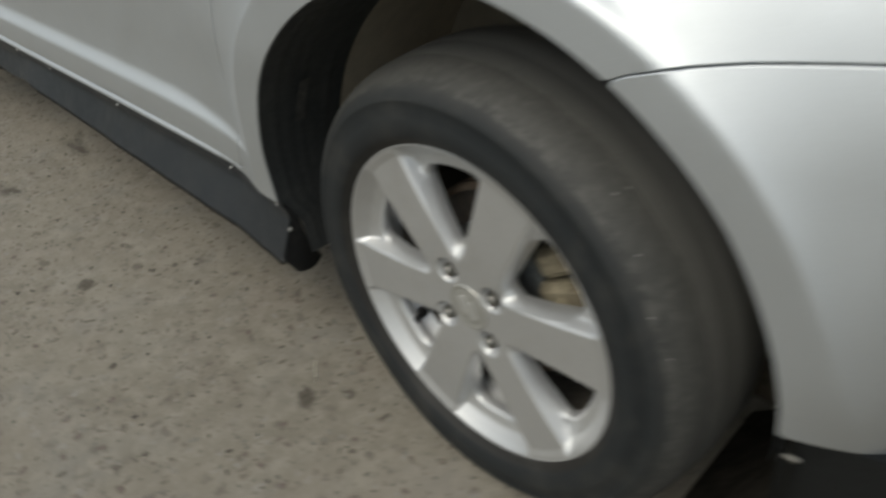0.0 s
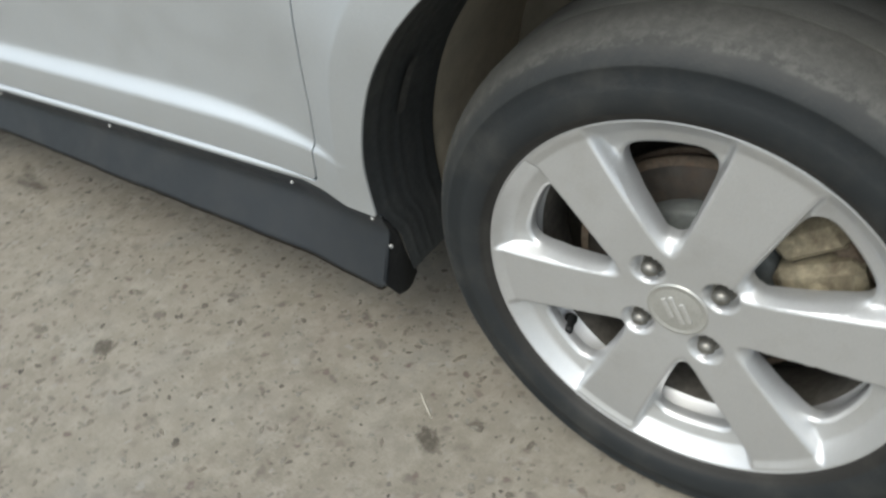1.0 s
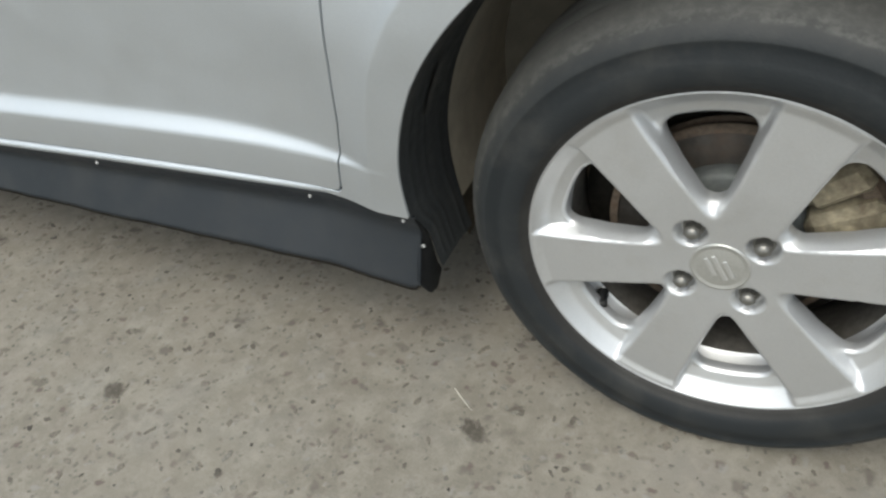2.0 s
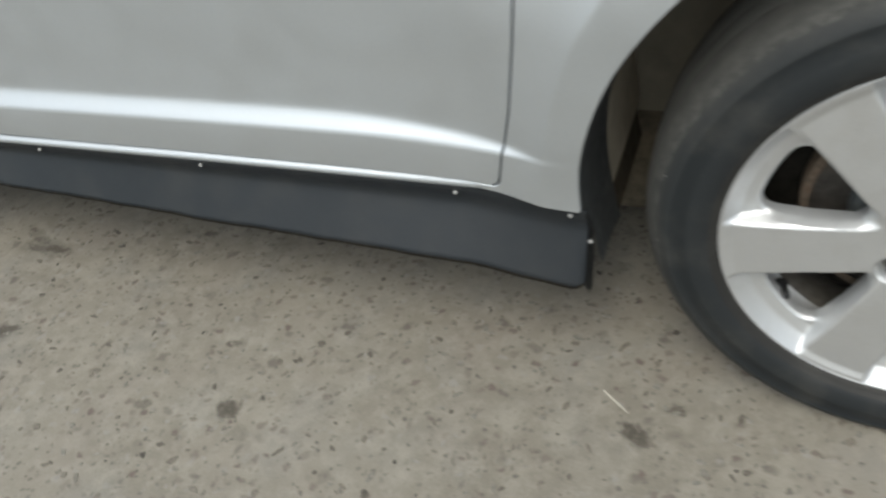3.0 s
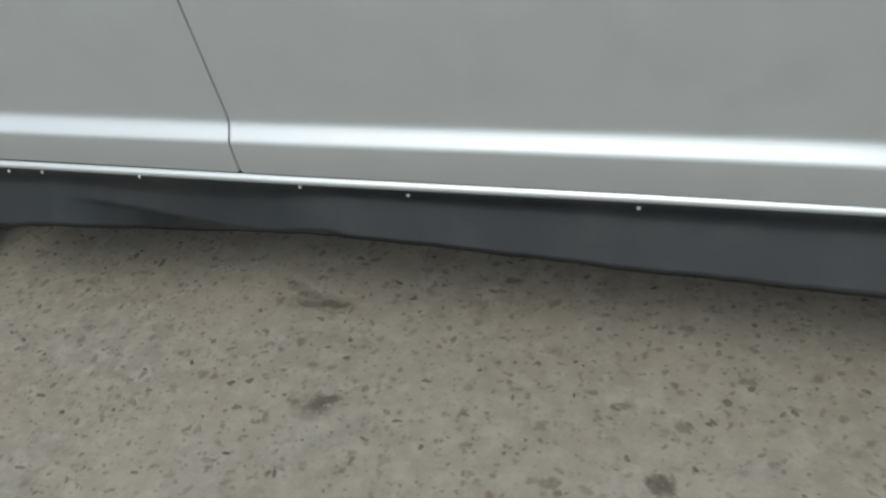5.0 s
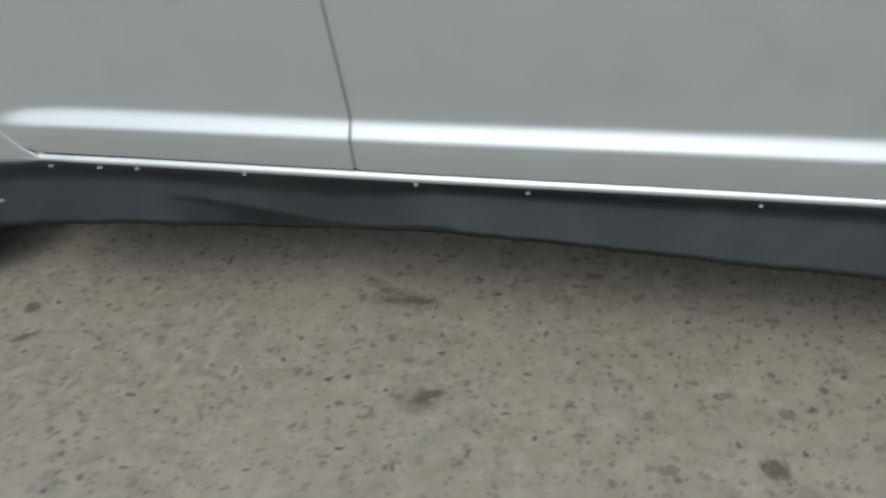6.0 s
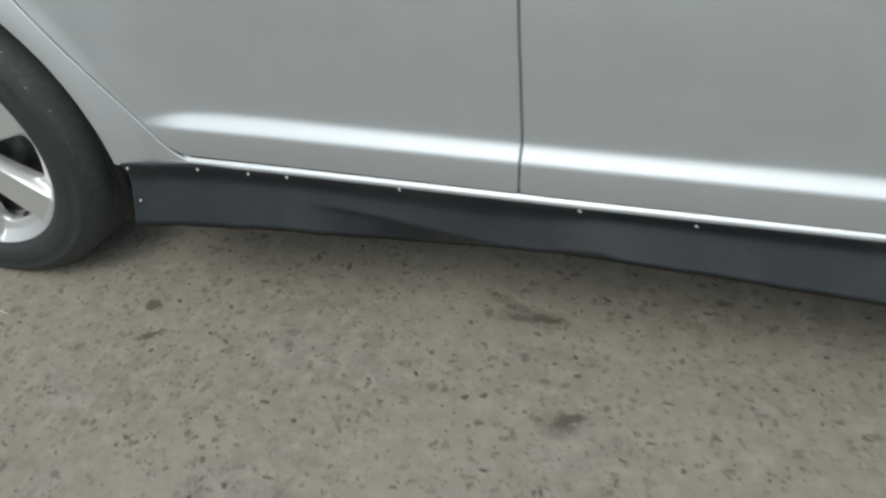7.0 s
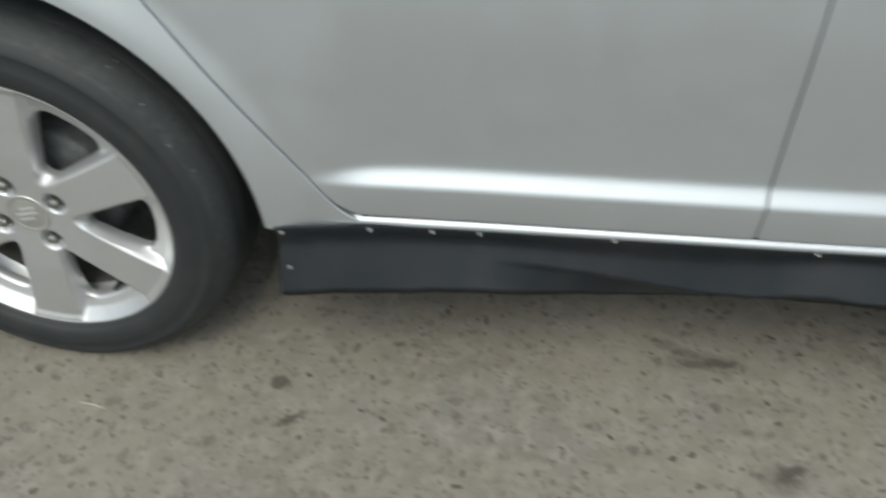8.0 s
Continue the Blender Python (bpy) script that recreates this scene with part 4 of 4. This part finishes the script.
def emblem_mesh():
    """A plain raised mark of slanted bars."""
    bm = bmesh.new()
    for cx, cz, w, turn in ((-0.0095, 0.0, 0.024, 62), (0.0, 0.0, 0.034, 62), (0.0095, 0.0, 0.024, 62)):
        m = Matrix.Translation((cx, 0.0004, cz)) @ Matrix.Rotation(radians(turn), 4, "Y") @ Matrix.Diagonal((w, 0.0022, 0.0046, 1))
        bmesh.ops.create_cube(bm, size=1.0, matrix=m)
    bmesh.ops.bevel(bm, geom=list(bm.edges), offset=0.0006, segments=1, affect="EDGES")
    me = bpy.data.meshes.new("emblem")
    bm.to_mesh(me)
    bm.free()
    me.materials.append(EMBLEM_GREY)
    return me


EMBLEM = emblem_mesh()
VALVE = lathe("valve", [(0.0005, -0.006), (0.0044, -0.0055), (0.0052, 0.000), (0.0048, 0.004), (0.0058, 0.008), (0.0078, 0.014), (0.0078, 0.018)], 16, FLAP)


def build_wheel(hub, steer, camber, spin, mirrored=False, rear=False):
    turn = Matrix.Translation(hub) @ Matrix.Rotation(radians(steer), 4, "Z") @ Matrix.Rotation(radians(camber), 4, "X") @ Matrix.Rotation(radians(180 if mirrored else 0), 4, "Z")
    wheel = child("wheel", BARREL, car, "silver six-spoke alloy wheel with a worn tyre")
    wheel.matrix_basis = turn
    spun = Matrix.Rotation(-radians(spin), 4, "Y")
    for name, mesh, text in (("tyre", REAR_SIDEWALL if rear else SIDEWALL, "black dusty rubber sidewall"), ("tread", REAR_TREAD if rear else TREADBAND, "grey dusty worn tread")):
        child(name, mesh, wheel, text)
    child("inner_barrel", DROP, wheel, "deep rim barrel coloured dark for shade and brake dust")
    face = child("rim_face", RIM_FACE, wheel, "flat silver spokes with dull edges")
    cap = child("centre_cap", CAP_MESH, wheel, "dull grey hub cap")
    emblem = child("emblem", EMBLEM, wheel)
    face.matrix_basis = cap.matrix_basis = emblem.matrix_basis = spun
    for k in range(4):
        t = radians(40 + 90 * k)
        nut = child("lug_nut", NUT, wheel, "steel nut in a recess")
        nut.matrix_basis = spun @ Matrix.Translation((0.0505 * math.cos(t), 0.0085, 0.0505 * math.sin(t)))
    valve = child("valve", VALVE, wheel, "black rubber valve")
    t = radians(221)
    valve.matrix_basis = spun @ Matrix.Translation((0.177 * math.cos(t), 0.028, 0.177 * math.sin(t))) @ Matrix.Rotation(radians(20), 4, "Z")
    return wheel


build_wheel(FRONT_HUB, -2.6, 0.9, 0)
build_wheel(REAR_HUB, 0, 0, 74, rear=True)
build_wheel((0, WIDTH + 0.006, 0.289), -4.0, 0, 35, True)
build_wheel((-2.443, WIDTH + 0.020, 0.287), 0, 0, 50, True, True)


def brake(hub, with_caliper):
    if not with_caliper:
        drum = child("brake_drum", lathe("brake_drum", [(0.028, 0.050), (0.060, 0.050), (0.066, 0.056), (0.106, 0.058), (0.112, 0.064), (0.113, 0.11), (0.12, 0.112), (0.12, 0.125), (0.165, 0.127)], 64, DRUM), car, "dark dusty brake drum")
        drum.matrix_basis = Matrix.Translation(hub)
        return
    edge = child("disc_edge", lathe("disc_edge", [(0.1250, 0.069), (0.1340, 0.070), (0.1345, 0.077), (0.1300, 0.0785), (0.1300, 0.0855), (0.1345, 0.087), (0.1345, 0.093), (0.1275, 0.094)], 72, RUST), car, "rusty edge of the brake disc")
    edge.matrix_basis = Matrix.Translation(hub)
    hat = child("disc_hat", lathe("disc_hat", [(0.030, 0.050), (0.080, 0.050), (0.0855, 0.054), (0.0865, 0.0715)], 56, DRUM), car, "grey hat of the brake disc")
    hat.matrix_basis = Matrix.Translation(hub)
    disc = child("brake_disc", lathe("brake_disc", [(0.060, 0.073), (0.074, 0.072), (0.126, 0.072), (0.128, 0.074), (0.128, 0.092), (0.070, 0.094)], 64, BRAKE_DISC), car, "worn rusty brake disc")
    disc.matrix_basis = Matrix.Translation(hub)
    shield = child("brake_shield", lathe("brake_shield", [(0.02, 0.115), (0.172, 0.112), (0.174, 0.13)], 48, DARK), car)
    shield.matrix_basis = Matrix.Translation(hub)
    def block(name, cx, cy, cz, size, turn, mat, text, knob=0.0):
        """A cast block, its edges worn round, with a raised boss if there is one."""
        bm = bmesh.new()
        m = Matrix.Rotation(-radians(turn), 4, "Y")
        bmesh.ops.create_cube(bm, size=1.0, matrix=m @ Matrix.Diagonal((*size, 1)))
        bmesh.ops.bevel(bm, geom=list(bm.edges), offset=0.24 * min(size), segments=1, affect="EDGES")
        for vert in bm.verts:
            vert.co += 0.0018 * Vector((math.sin(190 * vert.co.z), math.sin(170 * vert.co.x), math.sin(210 * vert.co.y + 1)))
        if knob:
            bmesh.ops.create_cone(bm, cap_ends=True, segments=20, radius1=knob, radius2=knob * 0.82, depth=0.02,
                                  matrix=Matrix.Translation((-0.004, -size[1] / 2, 0.002)) @ Matrix.Rotation(math.pi / 2, 4, "X"))
        ob = part(name, bm, mat, car, text, False)
        ob.matrix_basis = Matrix.Translation(hub) @ Matrix.Translation((cx, cy, cz))

    block("brake_caliper", 0.118, 0.057, 0.036, (0.080, 0.040, 0.066), 26, CALIPER, "dusty beige cast brake caliper", 0.015)
    block("caliper_arm", 0.095, 0.058, 0.090, (0.068, 0.034, 0.034), 36, CALIPER, "beige caliper arm with a guide pin")
    block("caliper_bracket", 0.132, 0.076, 0.074, (0.100, 0.026, 0.050), 120, RUST, "dark rusty caliper bracket")
    block("caliper_bridge", 0.128, 0.078, 0.078, (0.030, 0.050, 0.070), 32, RUST, "dusty bridge of the caliper")


brake(FRONT_HUB, True)
brake(REAR_HUB, False)

# ---- screws along the skirt ----
SCREW_MESH = lathe("screw", [(0.0002, 0.0006), (0.0011, 0.0003), (0.0014, -0.0012), (0.0021, -0.0014), (0.0027, -0.0006), (0.0029, 0.0010)], 14, SCREW)
SCREWS = ((-0.371, 0.2865), (-0.517, 0.289), (-0.894, 0.292), (-1.193, 0.291), (-1.350, 0.297), (-1.613, 0.299), (-1.794, 0.2965), (-1.858, 0.2960), (-1.944, 0.2955), (-2.066, 0.2890), (-2.061, 0.2290))
for x, z in SCREWS:
    row = skirt_section(x)
    zs, ys = [p[1] for p in reversed(row)], [p[0] for p in reversed(row)]
    child("screw", SCREW_MESH, skirt, "bright screw head").matrix_basis = Matrix.Translation((x, float(np.interp(z, zs, ys)) - 0.001, z))
child("screw", SCREW_MESH, flap, "bright screw head").matrix_basis = Matrix.Translation((-0.3475, -0.0045, 0.2520)) @ Matrix.Rotation(radians(50), 4, "Z")

# ---- the rest of the shell ----
bm = bmesh.new()
box(bm, (-1.2, WIDTH / 2, 0.27), (1.64, WIDTH - 0.10, 0.10), 0.02)
box(bm, (-1.2, WIDTH / 2, 0.45), (3.9, WIDTH - 0.78, 0.30), 0.04)
part("underbody", bm, DARK, car, "dark underbody")
def in_valance(x, z):
    return smin(smin(0.360 - 0.32 * np.clip(x - 0.385, 0, 0.15) - z, z - 0.12, 0.02), smin(x - 0.372, 0.80 - x, 0.004), 0.004)


valance = cut_sheet("lower_valance", span(0.36, 0.82, 0.01), span(0.10, 0.41, 0.01), in_valance,
                    lambda u, v, depth: (u, float(plan_y(u)) - 0.002 + 0.036 * float(step(0.38, 0.5, u)) + 0.25 * max(0.0, 0.37 - v) + depth, v), VALANCE, fold=0.03)
child("lower_valance", valance, car, "black plastic valance under the bumper")
bm = bmesh.new()
box(bm, (0.389, -0.009, 0.342), (0.013, 0.004, 0.004), 0.0012)
part("bumper_clip", bm, STEEL, car, "small bare metal clip")
bm = bmesh.new()
box(bm, (0.565, WIDTH / 2, 0.25), (0.33, WIDTH - 0.30, 0.24), 0.02)
part("undertray", bm, DARK, car, "dark undertray")


def loft(name, sections, mat, closed=False):
    n = len(sections[0])
    verts = [p for row in sections for p in row]
    faces = [(k * n + j, (k + 1) * n + j, (k + 1) * n + j + 1, k * n + j + 1) for k in range(len(sections) - 1) for j in range(n - 1)]
    return mesh_of(name, verts, faces, mat)


def top_row(x, z_edge, z_mid, inset):
    ya = float(side_y(x, min(z_edge, 0.93))) + inset
    return [(x, ya + (WIDTH - 2 * ya) * s, z_edge + (z_mid - z_edge) * (1 - abs(2 * s - 1) ** 2.6)) for s in np.linspace(0, 1, 15)]


child("bonnet", loft("bonnet", [top_row(x, ze, zm, 0.0) for x, ze, zm in ((0.80, 0.74, 0.78), (0.70, 0.83, 0.87), (0.5, 0.89, 0.94), (0.2, 0.915, 0.985), (-0.1, 0.925, 1.01), (-0.36, 0.93, 1.03))], PAINT), car, "silver bonnet")
child("front_face", loft("front_face", [[(0.80 + 0.06 * (1 - abs(2 * s - 1) ** 2) - 0.3 * max(0, abs(zz - 0.55) - 0.1) * 0.4, 0.225 + (WIDTH - 0.45) * s, zz) for s in np.linspace(0, 1, 15)] for zz in (0.34, 0.45, 0.55, 0.65, 0.74, 0.80)], PAINT), car, "silver nose")
for name, mat, rows in (
        ("windscreen", GLASS, ((-0.36, 0.93, 1.03, 0.02), (-0.70, 1.17, 1.25, 0.12), (-0.98, 1.36, 1.44, 0.20))),
        ("roof", PAINT, ((-0.98, 1.36, 1.44, 0.20), (-1.5, 1.42, 1.51, 0.21), (-2.2, 1.40, 1.48, 0.21), (-2.75, 1.33, 1.40, 0.22))),
        ("rear_window", GLASS, ((-2.75, 1.33, 1.40, 0.22), (-2.95, 1.12, 1.17, 0.12), (-3.06, 0.95, 0.99, 0.04))),
        ("tailgate", PAINT, ((-3.06, 0.95, 0.99, 0.04), (-3.14, 0.75, 0.76, 0.02), (-3.16, 0.45, 0.45, 0.02), (-3.10, 0.30, 0.30, 0.03)))):
    child(name, loft(name, [top_row(x, ze, zm, i) for x, ze, zm, i in rows], mat), car)


def side_glass(flipped):
    edge = ((-0.36, 0.93, 0.02), (-0.98, 1.36, 0.20), (-1.5, 1.42, 0.21), (-2.2, 1.40, 0.21), (-2.75, 1.33, 0.22), (-3.06, 0.95, 0.04))
    xs = np.linspace(-3.06, -0.36, 28)
    rows = []
    for x in xs:
        z1 = float(np.interp(x, [e[0] for e in edge][::-1], [e[1] for e in edge][::-1]))
        i1 = float(np.interp(x, [e[0] for e in edge][::-1], [e[2] for e in edge][::-1]))
        y0, y1 = float(side_y(x, 0.93)) + 0.004, float(side_y(x, 0.93)) + i1
        row = [(x, y0 + (y1 - y0) * s, 0.925 + (z1 - 0.925) * s) for s in (0, 0.5, 1)]
        rows.append([(a, WIDTH - b, c) for a, b, c in row] if flipped else row)
    return loft("side_window", rows, GLASS)


for flipped in (False, True):
    child("side_window", side_glass(flipped), car, "dark side glass")
# the far flank repeats the near one
FAR = Matrix.Translation((0, WIDTH, 0)) @ Matrix.Diagonal((1, -1, 1, 1))
for name, mesh in (*panels.items(), ("sill", sill), ("lower_valance", valance), ("wheel_arch_liner", liner_f), ("wheel_arch_liner", liner_r), ("inner_wheel_housing", housing_f), ("inner_wheel_housing", housing_r)):
    child(name, mesh, car).matrix_basis = FAR


# ---- litter on the ground ----
def straw(points, width, label):
    """A dry stalk lying on the ground, split along its length."""
    verts, faces = [], []
    for k, (x, y, z) in enumerate(points):
        d = Vector(points[min(k + 1, len(points) - 1)]) - Vector(points[max(k - 1, 0)])
        side = Vector((-d.y, d.x, 0)).normalized() * width / 2 * (1 if 0 < k < len(points) - 1 else 0.6)
        verts += [(x - side.x, y - side.y, z), (x, y, z + width * 0.6), (x + side.x, y + side.y, z), (x, y, z - 0.0003)]
    for k in range(len(points) - 1):
        for j in range(4):
            faces.append((4 * k + j, 4 * k + (j + 1) % 4, 4 * k + 4 + (j + 1) % 4, 4 * k + 4 + j))
    faces += [(0, 1, 2, 3), tuple(4 * (len(points) - 1) + j for j in (3, 2, 1, 0))]
    return tagged(new("straw", mesh_of("straw", verts, faces, STRAW)), label, "straw")


straw([(-0.330, -0.019, 0.0005), (-0.317, -0.030, 0.001), (-0.305, -0.039, 0.001), (-0.293, -0.048, 0.0005)], 0.0026, "pale dry straw lying on the concrete near the front tyre")
straw([(-2.400, -0.126, 0.0005), (-2.380, -0.1275, 0.001), (-2.358, -0.132, 0.0005)], 0.0024, "short pale straw lying on the concrete near the rear tyre")
